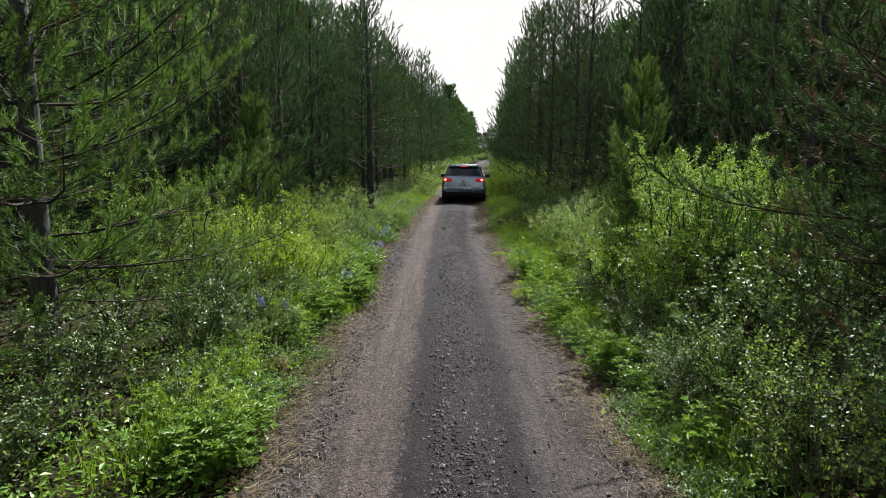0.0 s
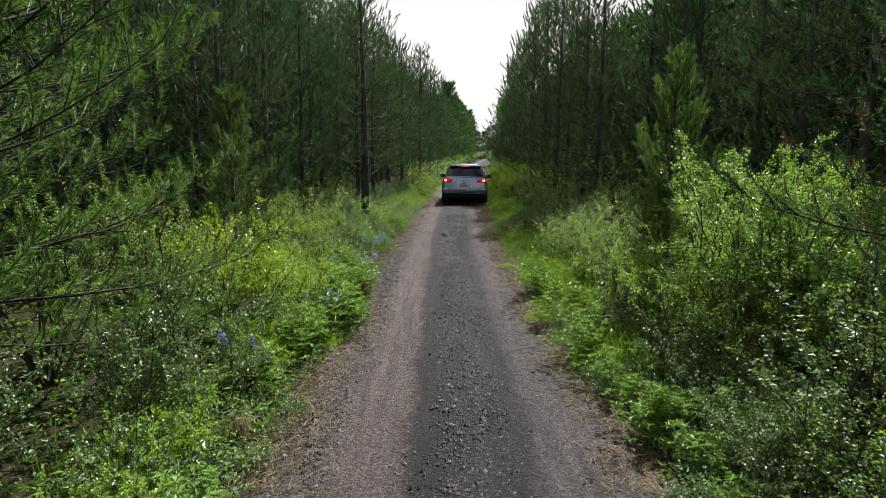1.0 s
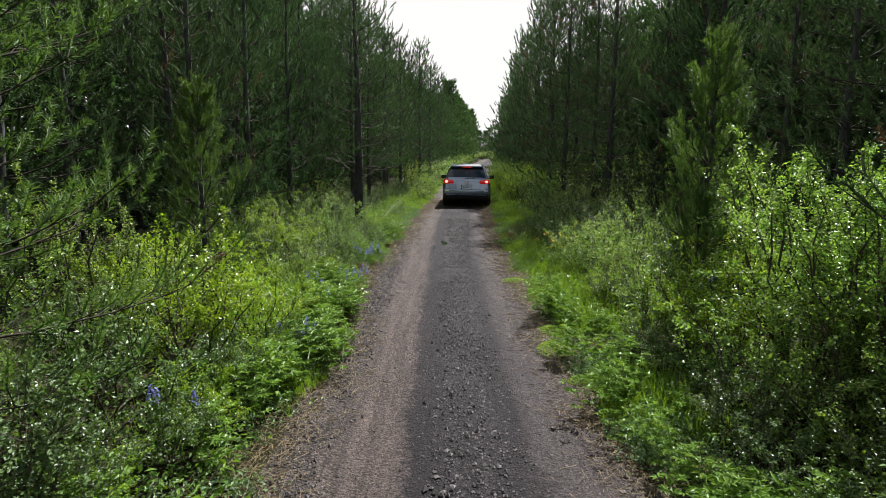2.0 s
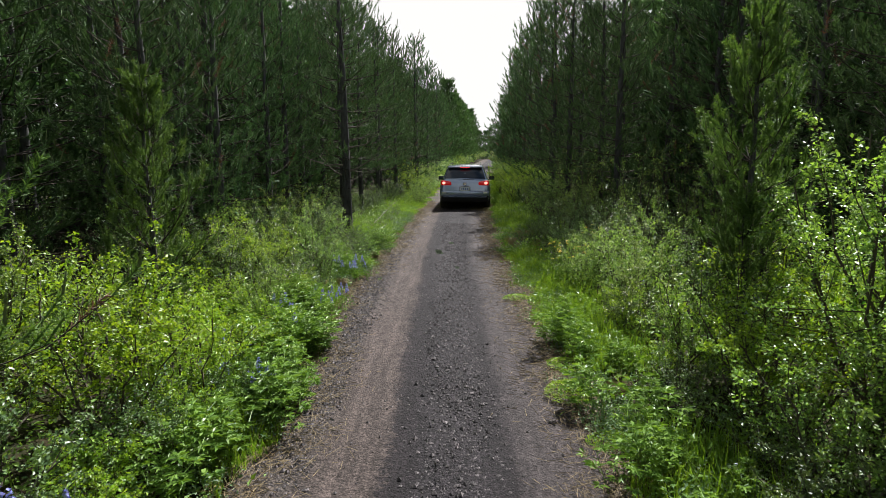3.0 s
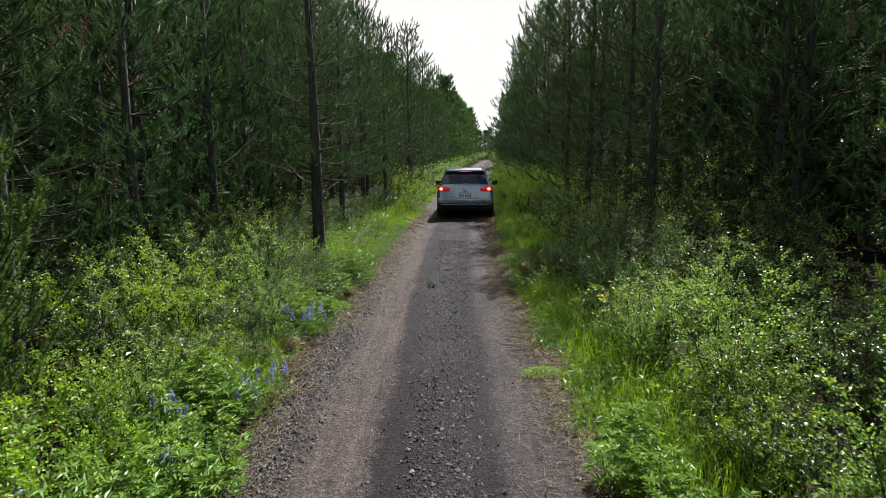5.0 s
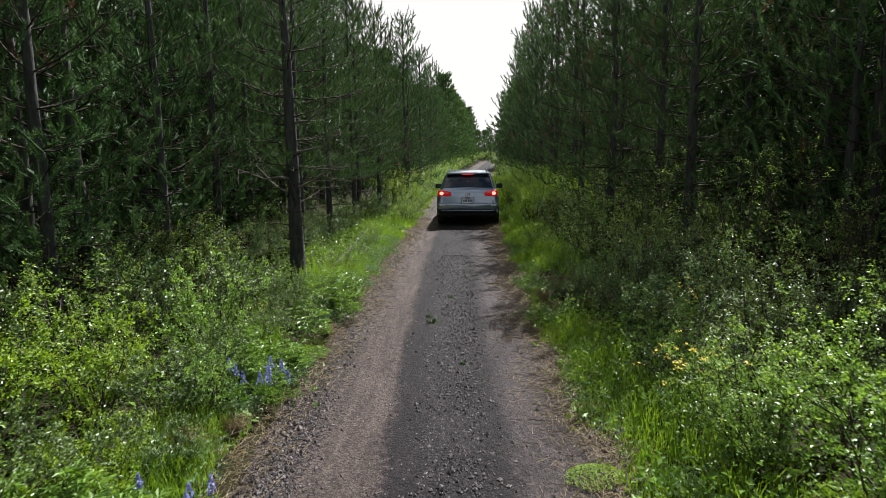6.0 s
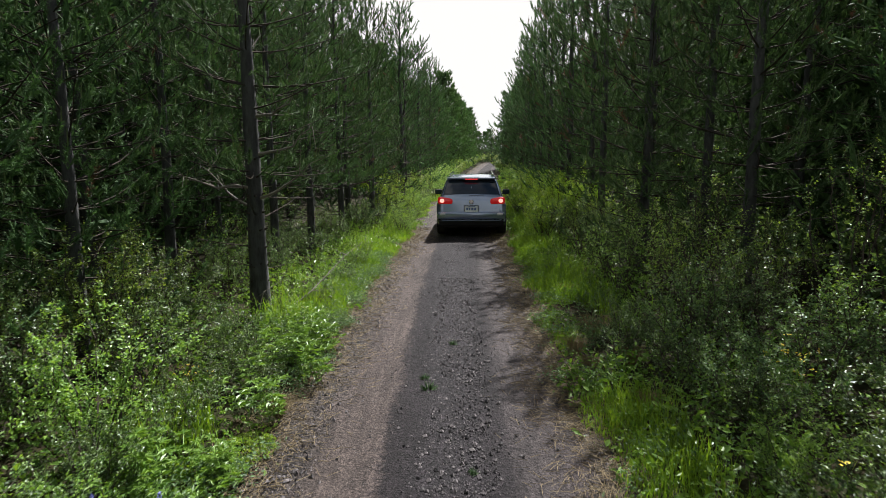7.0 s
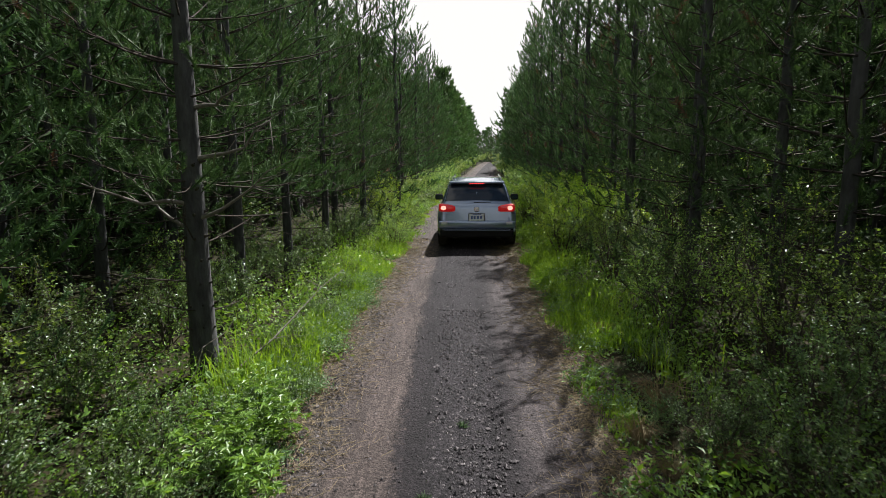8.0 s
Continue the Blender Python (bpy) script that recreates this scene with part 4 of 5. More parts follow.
def straw_cover():
    r = np.random.default_rng(43)
    P, D, L = [], [], []
    for sgn in (-1, 1):
        n = 14000
        y = r.uniform(1.5, 32, n)
        u = sgn * (lane_edge(y, sgn) - 0.08 + r.normal(0.03, 0.24, n))
        P.append(np.stack([lane_x(y) + u, y, 0.0 + r.uniform(0.0, 0.035, n)], 1))
        d = r.normal(size=(n, 3))
        d[:, 2] = np.abs(d[:, 2]) * 0.16
        D.append(unit(d))
        L.append(r.uniform(0.05, 0.17, n))
    p, d, ln = np.concatenate(P), np.concatenate(D), np.concatenate(L)
    v, f = tubes(p, p + d * ln[:, None], 0.0022, 0.0015, 3)
    ob = part_mesh("straw_litter", v, f, M_STRAW)
    tagged(ob, "dry straw and dead stalks along the gravel's edge", "litter", kind="stuff")


herb_cover()
grass_cover()
low_cover()
straw_cover()


# ---- flowers ----
def lupin(seed, spikes):
    r = np.random.default_rng(seed)
    top = new("lupin")
    A, B, pc, lc = [], [], [], []
    for _ in range(spikes):
        b = np.array([r.normal(0, 0.12), r.normal(0, 0.12), 0.0])
        t = b + np.array([r.normal(0, 0.05), r.normal(0, 0.05), r.uniform(0.32, 0.52)])
        A.append(b), B.append(t)
        q = r.uniform(0.0, 1.0, 46)
        ang = r.uniform(0, 6.28, 46)
        rr = 0.030 * (1.15 - q)
        pc.append(t + np.stack([rr * np.cos(ang), rr * np.sin(ang), (q - 0.9) * 0.14], 1))
        for _k in range(7):
            c = b + (t - b) * r.uniform(0.1, 0.6) + np.append(r.normal(0, 0.09, 2), 0)
            lc.append(c + r.normal(0, 0.022, (7, 3)) * [1, 1, 0.4])
    tagged(part_mesh("greenery", *tubes(A, B, 0.005, 0.003, 4), M_HERB, top), kind="stuff")
    part_mesh("blossom", *leaves(np.concatenate(pc), 0.026, r, 0.8, 0.2), M_LUPIN, top, "violet-blue flower spikes")
    part_mesh("foliage", *leaves(np.concatenate(lc), 0.06, r, 0.28, 0.8), M_HERB, top)
    return top


def yellow_flower(seed):
    r = np.random.default_rng(seed)
    top = new("yellow_flower")
    n = 16
    b = np.stack([r.normal(0, 0.16, n), r.normal(0, 0.16, n), np.zeros(n)], 1)
    t = b + np.stack([r.normal(0, 0.06, n), r.normal(0, 0.06, n), r.uniform(0.45, 0.75, n)], 1)
    tagged(part_mesh("greenery", *tubes(b, t, 0.004, 0.002, 3), M_HERB, top), kind="stuff")
    c = np.repeat(t, 7, 0) + r.normal(0, 0.018, (n * 7, 3)) * [1, 1, 0.3]
    part_mesh("blossom", *leaves(c, 0.024, r, 0.7, 0.9), M_YELLOW, top, "small golden yellow heads")
    lc = np.repeat(b + (t - b) * 0.5, 8, 0) + r.normal(0, 0.05, (n * 8, 3))
    part_mesh("foliage", *leaves(lc, 0.05, r, 0.3, 0.6), M_HERB, top)
    return top


def leafy_herb(seed, stems, h):
    """Upright stems with palmate leaves of seven leaflets."""
    r = np.random.default_rng(seed)
    top = new("leafy_herb")
    A, B, C, W = [], [], [], []
    for _ in range(stems):
        b = np.append(r.normal(0, 0.13, 2), 0)
        t = b + np.append(r.normal(0, 0.09, 2), h * r.uniform(0.6, 1.05))
        A.append(b), B.append(t)
        for q in np.linspace(0.25, 1.0, 8):
            p = b + (t - b) * q
            az = r.uniform(0, 6.28)
            d = np.array([math.cos(az), math.sin(az), r.uniform(0.2, 0.7)])
            c = p + d * r.uniform(0.05, 0.13)
            A.append(p), B.append(c)
            for k in range(7):
                g = az + (k - 3) * 0.62
                w = np.array([math.cos(g), math.sin(g), r.uniform(-0.15, 0.25)])
                C.append(c + w * 0.038), W.append(w * 3)
    tagged(part_mesh("greenery", *tubes(A, B, 0.0035, 0.002, 3), M_HERB, top), kind="stuff")
    part_mesh("foliage", *leaves(np.array(C), 0.085, r, 0.30, 1.2, np.array(W)), M_HERB, top)
    return top


r_h = np.random.default_rng(61)
herb_spots = []
for sgn, y0, y1, n in ((-1, 7.0, 12.5, 46), (-1, 2.5, 7.0, 14), (1, 8.6, 12.0, 12), (1, 3.0, 8.0, 22), (-1, 14.5, 21.0, 14)):
    for _ in range(n):
        y = r_h.uniform(y0, y1)
        herb_spots.append((side_x(y, sgn * (float(lane_edge(y, sgn)) + abs(r_h.normal(0.25, 0.5)))), y, -0.02, r_h.uniform(0.7, 1.15), int(r_h.integers(0, 3))))
plant([leafy_herb(341, 6, 0.5), leafy_herb(342, 8, 0.42), leafy_herb(343, 5, 0.6)], herb_spots, "bright green leafy herb with palmate leaves beside the gravel", "wild herb", "leafy herbs on the verge", seed=19)
lupins = [lupin(301, 4), lupin(302, 6), lupin(303, 3)]
plant(lupins, [(-2.6, 8.9, 0, 1.0, 0), (-2.2, 8.8, 0.0, 1.0, 1), (-2.9, 8.2, 0.1, 1.05, 2), (-3.1, 9.9, 0, 1.0, 0), (-2.5, 10.6, 0, 0.95, 2), (-2.9, 11.6, 0, 1.0, 1), (-2.3, 12.6, 0, 0.9, 0), (-2.5, 14.9, 0, 1.0, 1),
               (-2.78, 14.75, 0, 1.0, 0), (-2.45, 12.2, 0, 0.85, 1), (-2.75, 12.8, 0, 0.8, 0), (-2.2, 12.7, 0, 0.8, 2), (2.7, 12.9, 0.2, 1.0, 2), (3.0, 9.7, 0.6, 0.9, 2), (-2.7, 6.2, 0.2, 1.0, 2)],
      "flowering lupin with violet-blue spikes on the verge", "lupin", "lupins on the verge", seed=14)
plant([yellow_flower(311)], [(1.35, 14.15, 0.1, 1.1, 0), (1.6, 14.5, 0.1, 1.0, 0), (-3.5, 17.4, 0, 0.6, 0), (2.3, 17.2, 0.15, 0.9, 0)], "clump of small golden yellow flowers on the verge", "wildflower", "yellow flowers", seed=15)


def tussock(seed, n, h, mat):
    r = np.random.default_rng(seed)
    top = new("dry_grass_tussock")
    az = r.uniform(0, 6.28, n)
    out = np.stack([np.cos(az), np.sin(az), np.zeros(n)], 1)
    b = out * r.uniform(0, 0.06, (n, 1))
    hh = h * r.uniform(0.5, 1.1, n)
    m = b + out * (hh * r.uniform(0.1, 0.4, n))[:, None] + np.array([0, 0, 1]) * (hh * 0.75)[:, None]
    t = m + out * (hh * r.uniform(0.2, 0.6, n))[:, None] + np.array([0, 0, 1]) * (hh * r.uniform(-0.4, 0.25, n))[:, None]
    part_mesh("straw", *joined(tubes(b, m, 0.003, 0.0022, 3), tubes(m, t, 0.0022, 0.0008, 3)), mat, top)["kind"] = "stuff"
    return top


plant([tussock(321, 240, 0.42, M_STRAW)], [(1.0, 20.0, 0, 1.0, 0), (1.25, 18.9, 0, 0.75, 0), (1.15, 17.6, 0, 0.6, 0), (1.45, 9.3, 0, 0.6, 0), (1.75, 6.2, 0, 0.6, 0), (-2.15, 5.0, 0, 0.6, 0), (-2.55, 17.2, 0, 0.6, 0), (0.95, 22.6, 0, 0.6, 0), (-2.95, 13.8, 0, 0.7, 0), (-2.65, 14.2, 0, 0.55, 0), (0.65, 19.3, 0, 0.7, 0), (0.75, 18.7, 0, 0.55, 0)],
      "tussock of dry straw-coloured grass at the gravel edge", "dry grass", "dry tussocks", seed=16)


def cushion(seed):
    """A low dense mat of small yellow-green leaves."""
    r = np.random.default_rng(seed)
    top = new("cushion_plant")
    n = 1300
    a, q = r.uniform(0, 6.28, n), np.sqrt(r.random(n))
    c = np.stack([np.cos(a) * q * 0.32, np.sin(a) * q * 0.45, (1 - q ** 2) * 0.10 * r.uniform(0.6, 1.1, n) + 0.03], 1)
    part_mesh("foliage", *leaves(c, 0.035, r, 0.45, 0.9), M_LEAF_Y, top)
    return top


plant([cushion(345)], [(-2.85, 16.0, 0, 1.0, 0), (-2.6, 16.5, 0, 0.8, 0), (1.05, 10.2, 0, 0.7, 0), (0.95, 9.4, 0, 0.8, 0), (1.2, 8.3, 0, 0.6, 0), (0.55, 13.6, 0, 0.6, 0)], "low yellow-green cushion plant at the gravel's edge", "ground cover", "cushion plants", seed=20)


def weed(seed):
    r = np.random.default_rng(seed)
    top = new("weed_tuft")
    n = 90
    d = unit(np.stack([r.normal(0, 1, n), r.normal(0, 1, n), r.uniform(0.3, 1.6, n)], 1))
    b = d * [0.25, 0.25, 0] * 0.12
    part_mesh("greenery", *tubes(b, b + d * r.uniform(0.04, 0.10, (n, 1)), 0.003, 0.001, 3), M_SAGE, top)["kind"] = "stuff"
    return top


plant([weed(351)], [(-1.13, 17.99, 0.01, 1.2, 0), (-1.2, 18.3, 0.01, 0.8, 0), (-0.95, 19.6, 0.01, 0.8, 0), (-0.6, 16.2, 0.01, 0.6, 0)], "small pale green weed in the gravel strip", "weed", "weeds in the gravel", seed=18)


def dead_stick(seed, a, b, rad, twigs):
    """A bare fallen stick from a to b with a few side twigs."""
    r = np.random.default_rng(seed)
    a, b = np.array(a, float), np.array(b, float)
    pts = [a + (b - a) * k / 5 + (r.normal(0, 0.025, 3) if 0 < k < 5 else 0) for k in range(6)]
    A, B = list(pts[:-1]), list(pts[1:])
    R0 = [rad * (1 - 0.15 * k) for k in range(5)]
    R1 = [rad * (0.85 - 0.15 * k) for k in range(5)]
    for _ in range(twigs):
        k = int(r.integers(1, 5))
        A.append(pts[k]), B.append(pts[k] + unit(unit(b - a) * 0.7 + r.normal(0, 0.6, 3)) * r.uniform(0.15, 0.45)), R0.append(rad * 0.4), R1.append(rad * 0.12)
    ob = part_mesh("fallen_branch", *tubes(A, B, np.array(R0), np.array(R1), 6), M_DEAD, smooth=True)
    tagged(ob, "bare pale grey dead branch leaning in the undergrowth", "dead branch", "dead branches")


dead_stick(331, (-3.75, 20.3, 0.0), (-2.75, 22.6, 0.95), 0.016, 3)
dead_stick(332, (-3.95, 19.6, 0.02), (-3.5, 20.6, 0.85), 0.010, 2)
dead_stick(333, (-2.5, 7.6, 0.02), (-1.95, 7.5, 0.05), 0.012, 1)
dead_stick(334, (-2.6, 9.0, 0.02), (-1.9, 9.25, 0.05), 0.010, 1)
dead_stick(338, (-3.35, 13.5, 0.03), (-2.45, 14.2, 0.10), 0.010, 4)
dead_stick(339, (-3.1, 14.3, 0.03), (-2.3, 13.8, 0.06), 0.008, 3)
dead_stick(335, (1.6, 24.0, 0.0), (0.9, 25.2, 0.35), 0.010, 3)
dead_stick(336, (2.2, 22.4, 0.0), (1.6, 23.4, 0.6), 0.009, 3)
dead_stick(337, (-5.6, 17.6, 0.1), (-4.3, 18.2, 0.5), 0.018, 4)


# ---- the car ----
def car_section(y):
    """Half section at y behind-to-front: rows of (half width, height), sill to roof's middle."""
    Y = [0.0, 0.04, 0.10, 0.16, 0.30, 0.46, 0.62, 1.4, 2.4, 2.85, 3.2, 3.55, 3.8, 4.25, 4.55, 4.70, 4.76]
    def at(vals):
        return float(np.interp(y, Y, vals))
    zb = at([0.42, 0.34, 0.30, 0.28, 0.27, 0.26, 0.25, 0.24, 0.24, 0.24, 0.24, 0.24, 0.25, 0.27, 0.30, 0.36, 0.44])
    w0 = at([0.78, 0.84, 0.88, 0.90, 0.91, 0.92, 0.92, 0.92, 0.92, 0.92, 0.92, 0.92, 0.91, 0.89, 0.82, 0.70, 0.55])
    w1 = at([0.86, 0.92, 0.945, 0.955, 0.962, 0.965, 0.965, 0.955, 0.955, 0.955, 0.960, 0.965, 0.965, 0.94, 0.86, 0.72, 0.56])
    zs = at([0.58, 0.64, 1.00, 1.02, 1.04, 1.05, 1.05, 1.04, 1.03, 1.02, 1.01, 1.00, 0.99, 0.93, 0.85, 0.76, 0.66])
    w2 = at([0.80, 0.85, 0.88, 0.90, 0.91, 0.915, 0.915, 0.915, 0.915, 0.915, 0.91, 0.90, 0.87, 0.82, 0.74, 0.64, 0.50])
    zt = at([0.62, 0.68, 1.10, 1.20, 1.42, 1.635, 1.685, 1.72, 1.70, 1.64, 1.38, 1.11, 1.07, 1.00, 0.91, 0.81, 0.70])
    w3 = at([0.74, 0.80, 0.82, 0.80, 0.745, 0.69, 0.68, 0.68, 0.68, 0.67, 0.71, 0.76, 0.76, 0.74, 0.66, 0.56, 0.44])
    return [(0.0, zb), (w0 * 0.7, zb), (w0, zb + 0.05), (w1, zb + 0.30), (w1, zs - 0.22), (w1 - 0.006, zs - 0.08), (w2, zs), (w2 * 0.3 + w3 * 0.7, zs + (zt - zs) * 0.72), (w3, zt - 0.035), (w3 - 0.07, zt), (w3 * 0.5, zt + 0.012), (0.0, zt + 0.018)]


def car_point(y, k, sgn, off=0.0):
    """A point on the body's skin: station y, row k (fractional) and side."""
    s = car_section(y)
    i = min(int(k), len(s) - 2)
    q = k - i
    w = s[i][0] * (1 - q) + s[i + 1][0] * q
    z = s[i][1] * (1 - q) + s[i + 1][1] * q
    return Vector((sgn * w, y, z))


def car_panel(bm, y0, y1, k0, k1, sgn, off, ny=6, nk=4):
    """A thin panel that follows the skin, off metres proud of it."""
    grid = []
    for i in range(ny + 1):
        y = y0 + (y1 - y0) * i / ny
        row = []
        for j in range(nk + 1):
            k = k0 + (k1 - k0) * j / nk
            p = car_point(y, k, sgn)
            a = car_point(y + 0.02, k, sgn) - car_point(y - 0.02, k, sgn)
            b = car_point(y, min(k + 0.1, 10.9), sgn) - car_point(y, max(k - 0.1, 0), sgn)
            nv = a.cross(b).normalized() * (-sgn)
            if nv.dot(Vector((sgn * 0.6, -0.3 if y < 1 else 0.3, 0.5))) < 0:
                nv = -nv
            row.append(bm.verts.new(p + nv * off))
        grid.append(row)
    for i in range(ny):
        for j in range(nk):
            q = (grid[i][j], grid[i + 1][j], grid[i + 1][j + 1], grid[i][j + 1])
            bm.faces.new(q if sgn < 0 else q[::-1])


def box_bm(sx, sy, sz, at, bevel=0.0, bm=None):
    bm = bm or bmesh.new()
    made = bmesh.ops.create_cube(bm, size=1.0)["verts"]
    bmesh.ops.scale(bm, vec=(sx, sy, sz), verts=made)
    bmesh.ops.translate(bm, vec=at, verts=made)
    if bevel:
        ed = list({e for v in made for e in v.link_edges})
        bmesh.ops.bevel(bm, geom=ed, offset=bevel, segments=2, affect="EDGES", profile=0.6)
    return bm


def dome(rx, ry, rz, at):
    """A rounded lens."""
    bm = bmesh.new()
    bmesh.ops.create_uvsphere(bm, u_segments=16, v_segments=10, radius=1.0)
    bmesh.ops.scale(bm, vec=(rx, ry, rz), verts=bm.verts)
    bmesh.ops.translate(bm, vec=at, verts=bm.verts)
    return bm


def lathe(profile, n, axis="x"):
    """Turned ring from (radius, along) pairs."""
    bm = bmesh.new()
    rings = []
    for k in range(n):
        q = 2 * math.pi * k / n
        rings.append([bm.verts.new((a, r * math.cos(q), r * math.sin(q))) for r, a in profile])
    for k in range(n):
        p, q = rings[k], rings[(k + 1) % n]
        for j in range(len(profile) - 1):
            bm.faces.new((p[j], q[j], q[j + 1], p[j + 1]))
    return bm


def tail_lens(sg):
    """A lens that wraps round the corner and narrows towards the tailgate."""
    bm = box_bm(0.42, 0.22, 0.215, (sg * 0.715, 0.14, 1.06), 0.085)
    for v in bm.verts:
        q = max(0.0, (0.80 - abs(v.co.x)) / 0.30)
        v.co.z -= max(v.co.z - 0.97, 0) * 0.30 * q
    return bm


WHEELS = []


def build_car():
    car = new("car")
    ys = [0.0, 0.02, 0.04, 0.07, 0.10, 0.13, 0.16, 0.20, 0.25, 0.30, 0.38, 0.46, 0.54, 0.62, 0.8, 1.1, 1.4, 1.9, 2.4, 2.65, 2.85, 3.0, 3.2, 3.4, 3.55, 3.7, 3.8, 4.05, 4.25, 4.4, 4.55, 4.64, 4.70, 4.74, 4.76]
    bm = bmesh.new()
    rows = []
    for y in ys:
        s = car_section(y)
        ring = [(w, z) for w, z in s] + [(-w, z) for w, z in s[-2:0:-1]]
        rows.append([bm.verts.new((w, y, z)) for w, z in ring])
    n = len(rows[0])
    for i in range(len(ys) - 1):
        for j in range(n):
            bm.faces.new((rows[i][j], rows[i][(j + 1) % n], rows[i + 1][(j + 1) % n], rows[i + 1][j]))
    bm.faces.new(rows[0][::-1])
    bm.faces.new(rows[-1])
    bmesh.ops.recalc_face_normals(bm, faces=bm.faces)
    for fc in bm.faces:
        if fc.calc_center_median().z < 0.52:
            fc.material_index = 1
    body = part("body", bm, M_PAINT, car, "silver metallic paintwork over black lower panels", smooth=True)
    body.data.materials.append(M_TRIM)
    # glass
    bm = bmesh.new()
    for sg in (-1, 1):
        car_panel(bm, 0.175, 0.445, 8.35, 11.0, sg, 0.014)
    bmesh.ops.remove_doubles(bm, verts=bm.verts, dist=0.02)
    part("rear_window", bm, M_GLASS, car, "dark tinted rear window", smooth=True)
    bm = bmesh.new()
    for sg in (-1, 1):
        car_panel(bm, 2.95, 3.50, 8.2, 11.0, sg, 0.006)
    part("windscreen", bm, M_GLASS, car, "dark windscreen", smooth=True)
    for sg in (-1, 1):
        for y0, y1 in ((0.50, 1.02), (1.08, 2.0), (2.06, 2.92)):
            bm = bmesh.new()
            car_panel(bm, y0, y1, 6.12, 7.75, sg, 0.006)
            part("side_window", bm, M_GLASS, car, "dark side window", smooth=True)
    # lower black bumper, valance and sills
    part("rear_bumper", box_bm(1.78, 0.14, 0.20, (0, 0.03, 0.425), 0.05), M_TRIM, car, "black plastic lower bumper")
    part("bumper_cover", box_bm(1.86, 0.16, 0.20, (0, 0.045, 0.64), 0.05), M_PAINT, car, "silver upper bumper", smooth=True)
    part("bumper_lip", box_bm(1.60, 0.06, 0.022, (0, -0.045, 0.515), 0.009), M_PAINT, car, "thin silver bumper strip")
    part("front_bumper", box_bm(1.5, 0.16, 0.24, (0, 4.66, 0.42), 0.06), M_TRIM, car, "black plastic front bumper")
    part("grille", box_bm(0.9, 0.05, 0.16, (0, 4.735, 0.70), 0.015), M_TRIM, car, "black grille")
    for sg in (-1, 1):
        part("sill", box_bm(0.08, 2.1, 0.14, (sg * 0.92, 2.38, 0.30), 0.03), M_TRIM, car, "black plastic sill")
        part("roof_rail", box_bm(0.035, 2.05, 0.035, (sg * 0.60, 1.75, 1.775), 0.012), M_CHROME, car, "bright metal roof rail")
        for yy in (0.75, 2.74):
            part("rail_foot", box_bm(0.04, 0.10, 0.06, (sg * 0.60, yy, 1.745), 0.012), M_CHROME, car)
        # tail lamps: red lens wrapped round the corner, a lit brake lens inside
        lamp = part("tail_lamp", tail_lens(sg), M_LAMP_OFF, car, "red tail lamp cluster", smooth=True)
        part("brake_lens", dome(0.064, 0.03, 0.056, (sg * 0.80, 0.036, 1.06)), M_LAMP_ON, lamp, "brightly lit brake light")
        part("reversing_lens", box_bm(0.15, 0.05, 0.06, (sg * 0.78, -0.018, 0.685), 0.012), M_CLEAR, car, "pale reflector in the bumper")
        part("exhaust_tip", box_bm(0.11, 0.12, 0.05, (sg * 0.52, 0.03, 0.33), 0.02), M_RUBBER, car, "dark exhaust tip")
        part("headlamp", box_bm(0.34, 0.16, 0.15, (sg * 0.56, 4.60, 0.79), 0.045), M_CLEAR, car, "clear headlamp")
        # door mirrors
        mir = part("door_mirror", box_bm(0.22, 0.11, 0.17, (sg * 1.06, 2.74, 1.12), 0.045), M_TRIM, car, "dark door mirror")
        part("mirror_glass", box_bm(0.17, 0.006, 0.12, (sg * 1.06, 2.682, 1.12), 0.002), M_GLASS, mir)
        part("mirror_arm", box_bm(0.10, 0.05, 0.04, (sg * 0.94, 2.76, 1.06), 0.012), M_TRIM, mir)
        for yy in (1.22, 2.15):
            part("door_handle", box_bm(0.03, 0.19, 0.032, (sg * 0.958, yy, 0.93), 0.01), M_CHROME, car, "bright door handle")
        # wheels
        for yy in (0.94, 3.80):
            # black ring gives the wheel well's shade as colour; no well is cut
            arch = lathe([(0.36, 0.885), (0.36, 0.975), (0.435, 0.972), (0.445, 0.93)], 40)
            for v in arch.verts:
                v.co.x *= sg
            bmesh.ops.translate(arch, vec=(0, yy, 0.38), verts=arch.verts)
            low = [v for v in arch.verts if v.co.z < 0.24]
            bmesh.ops.delete(arch, geom=low, context="VERTS")
            part("wheel_arch", arch, M_TRIM, car, "dark ring in place of a shaded wheel well")
            wheel = part("wheel", lathe([(0.04, 0.70), (0.27, 0.70), (0.27, 0.74), (0.05, 0.76)], 28), M_TRIM, car, "wheel")
            wheel.location = (0, yy, 0.37)
            WHEELS.append(wheel)
            tyre = lathe([(0.24, 0.72), (0.345, 0.725), (0.368, 0.75), (0.370, 0.95), (0.348, 0.978), (0.25, 0.982), (0.24, 0.955)], 36)
            for v in tyre.verts:
                v.co.x *= sg
            part("tyre", tyre, M_RUBBER, wheel, "dusty black tyre", smooth=True)
            rim = lathe([(0.245, 0.93), (0.245, 0.972), (0.225, 0.968), (0.215, 0.94)], 32)
            for k in range(5):
                spoke = box_bm(0.03, 0.06, 0.20, (0.955, 0, 0.13), 0.008)
                bmesh.ops.rotate(spoke, cent=(0, 0, 0), matrix=Matrix.Rotation(k * 2 * math.pi / 5, 3, "X"), verts=spoke.verts)
                me = bpy.data.meshes.new("spoke")
                spoke.to_mesh(me)
                spoke.free()
                rim.from_mesh(me)
            for v in rim.verts:
                v.co.x *= sg
            part("rim", rim, M_RIM, wheel, "silver alloy rim")
    # tailgate details
    bm = bmesh.new()
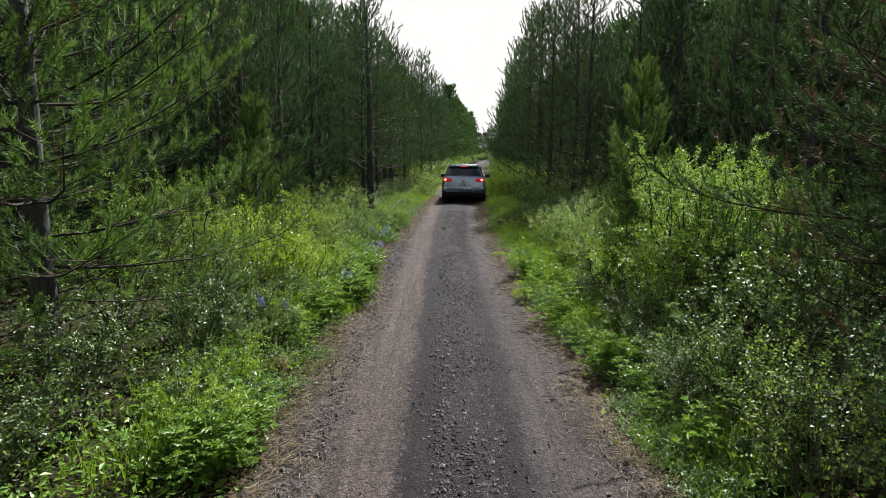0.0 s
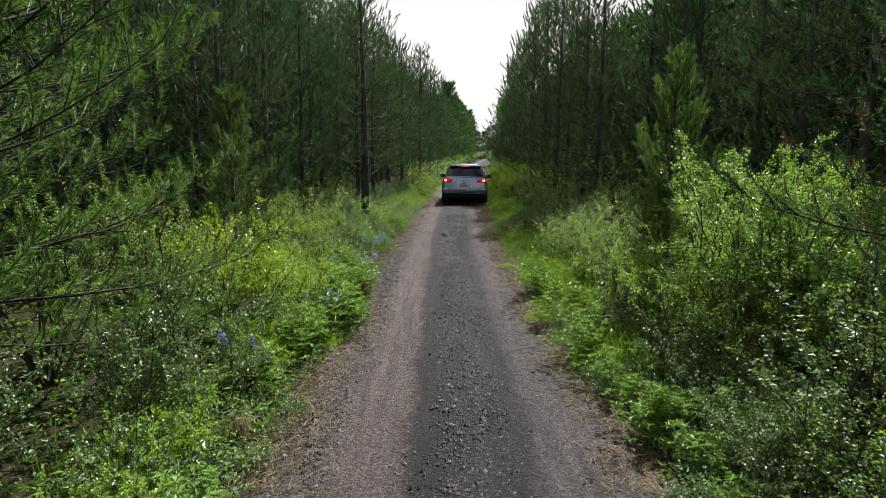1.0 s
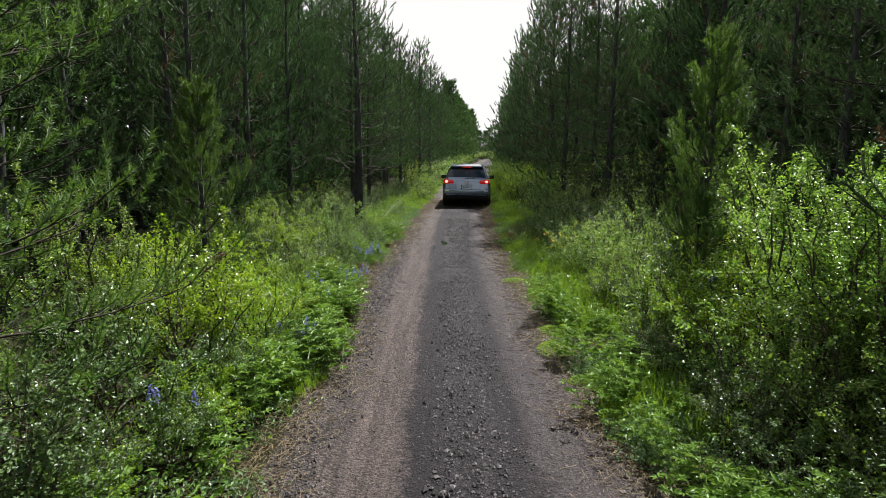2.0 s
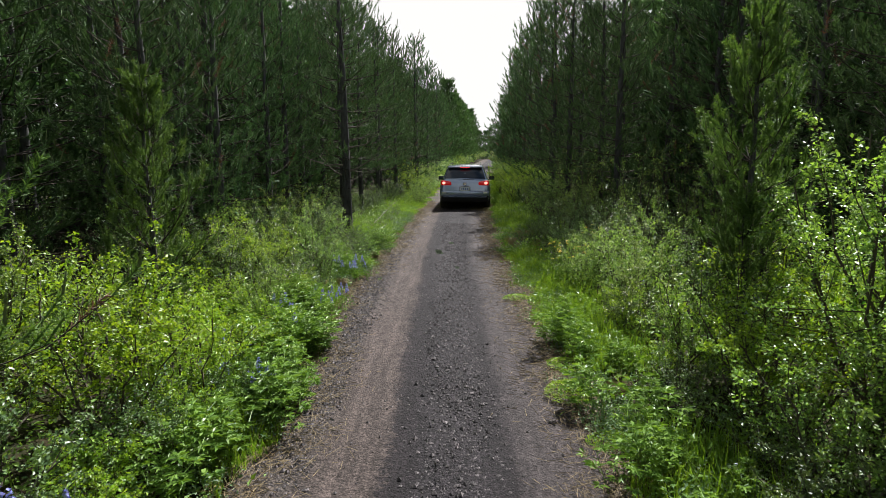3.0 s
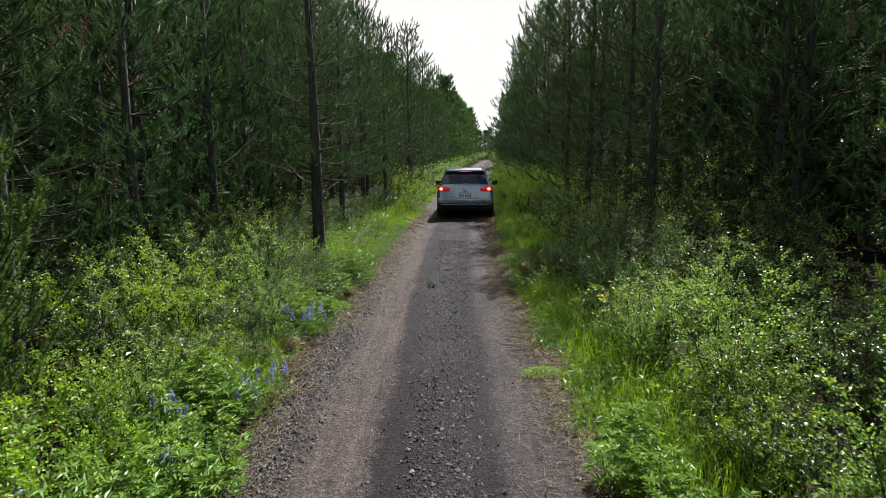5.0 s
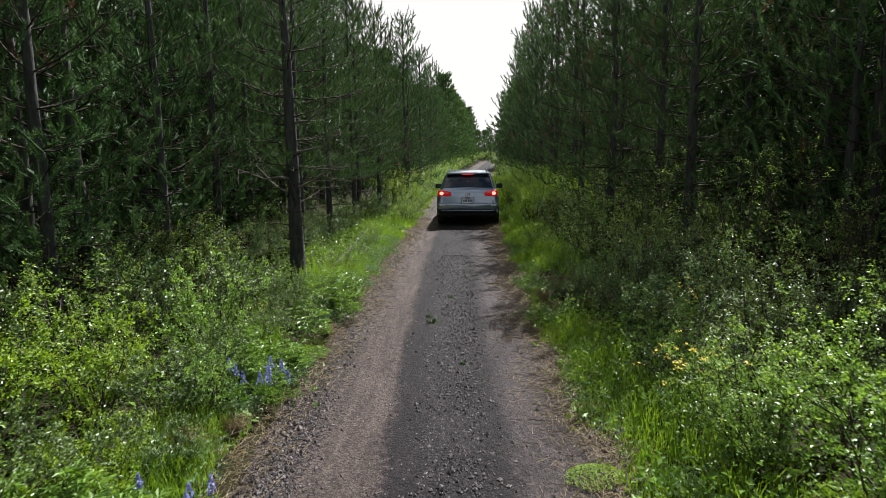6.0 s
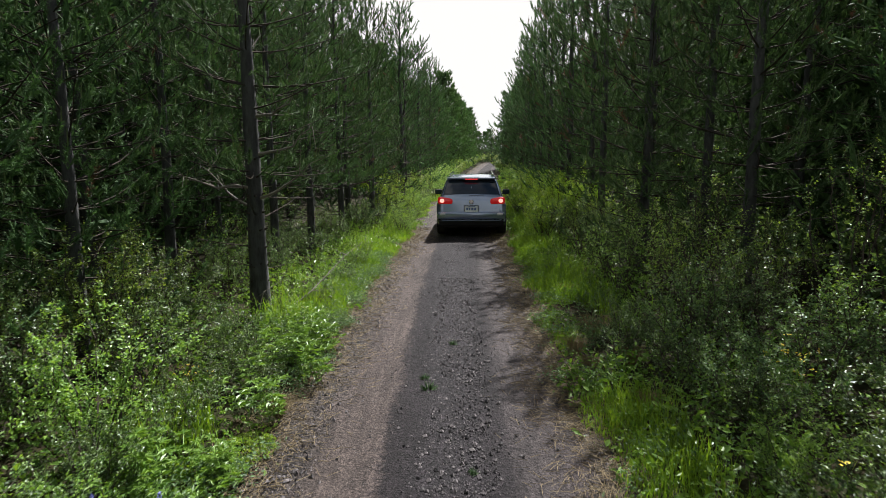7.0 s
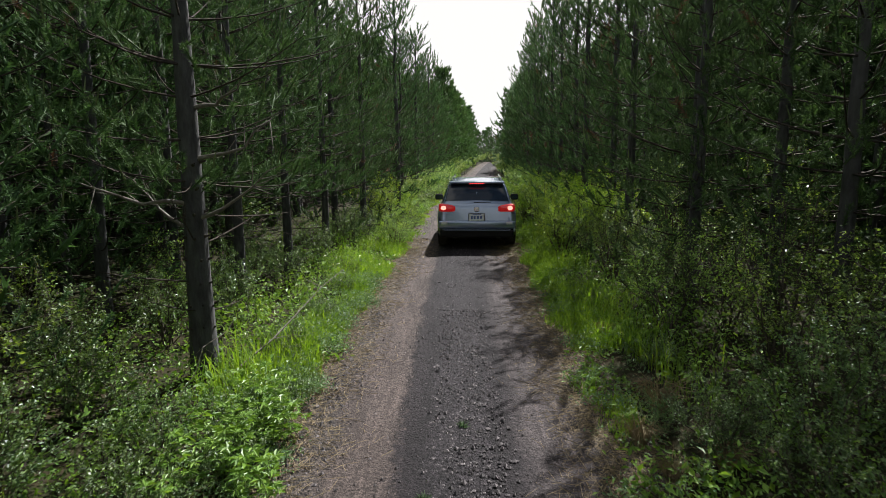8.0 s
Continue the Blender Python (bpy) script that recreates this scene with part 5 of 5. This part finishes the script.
    for sg in (-1, 1):
        car_panel(bm, 0.05, 0.162, 8.75, 11.0, sg, 0.006)
    bmesh.ops.remove_doubles(bm, verts=bm.verts, dist=0.002)
    hatch = part("tailgate", bm, M_PAINT, car, "silver tailgate panel", smooth=True)
    part("panel_gap", box_bm(1.30, 0.012, 0.010, (0, 0.034, 0.735)), M_TRIM, hatch)
    part("spoiler", box_bm(1.34, 0.26, 0.05, (0, 0.46, 1.675), 0.02), M_PAINT, car, "silver roof spoiler")
    part("high_brake_light", box_bm(0.36, 0.02, 0.022, (0, 0.322, 1.652), 0.004), M_BRAKE, car, "lit red high-level brake strip")
    plate = part("licence_plate", box_bm(0.36, 0.014, 0.17, (0, 0.022, 0.83), 0.003), M_PLATE, car, "white number plate with unreadable bars")
    for k, (bx, bw) in enumerate(((-0.115, 0.05), (-0.05, 0.05), (0.03, 0.06), (0.105, 0.05))):
        part("plate_bar", box_bm(bw, 0.004, 0.075, (bx, 0.0135, 0.827)), M_INK, plate)
    part("plate_bar", box_bm(0.20, 0.004, 0.016, (0, 0.0135, 0.897)), M_INK, plate)
    # thin dark sheet behind the plate that shows as its border
    part("plate_recess", box_bm(0.40, 0.012, 0.20, (0, 0.034, 0.83), 0.004), M_TRIM, car, "dark border round the plate")
    badge = lathe([(0.0, 0.0), (0.055, 0.0), (0.065, 0.012), (0.065, 0.022)], 28)
    bmesh.ops.rotate(badge, cent=(0, 0, 0), matrix=Matrix.Rotation(math.pi / 2, 3, "Z"), verts=badge.verts)
    bmesh.ops.translate(badge, vec=(0, 0.022, 1.03), verts=badge.verts)
    part("badge", badge, M_CHROME, car, "round chrome badge")
    part("wiper", box_bm(0.42, 0.02, 0.018, (0.14, 0.145, 1.19), 0.005), M_TRIM, car, "black rear wiper")
    part("underbody", box_bm(1.5, 4.1, 0.12, (0, 2.35, 0.30), 0.03), M_TRIM, car, "dark underbody")
    tagged(car, "silver off-road car on the gravel track, brake lights lit", "car")
    return car


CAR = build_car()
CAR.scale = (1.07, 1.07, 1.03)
# rear end's place along the track as the car creeps on with its brakes lit
CREEP = [(0.0, 27.75), (1.7, 28.28), (2.8, 28.6), (4.7, 29.05), (5.8, 29.45), (7.2, 29.85), (8.0, 30.1)]


def motions():
    """The car rolls slowly ahead, braking; its wheels turn with it."""
    walk(CAR, [(t, pose(-0.95, y, 0.0, 0, 0, 0.8)) for t, y in CREEP])
    for wheel in WHEELS:
        walk(wheel, [(t, pose(0, wheel.location.y, 0.37, -math.degrees((y - CREEP[0][1]) / 0.396))) for t, y in CREEP])


motions()
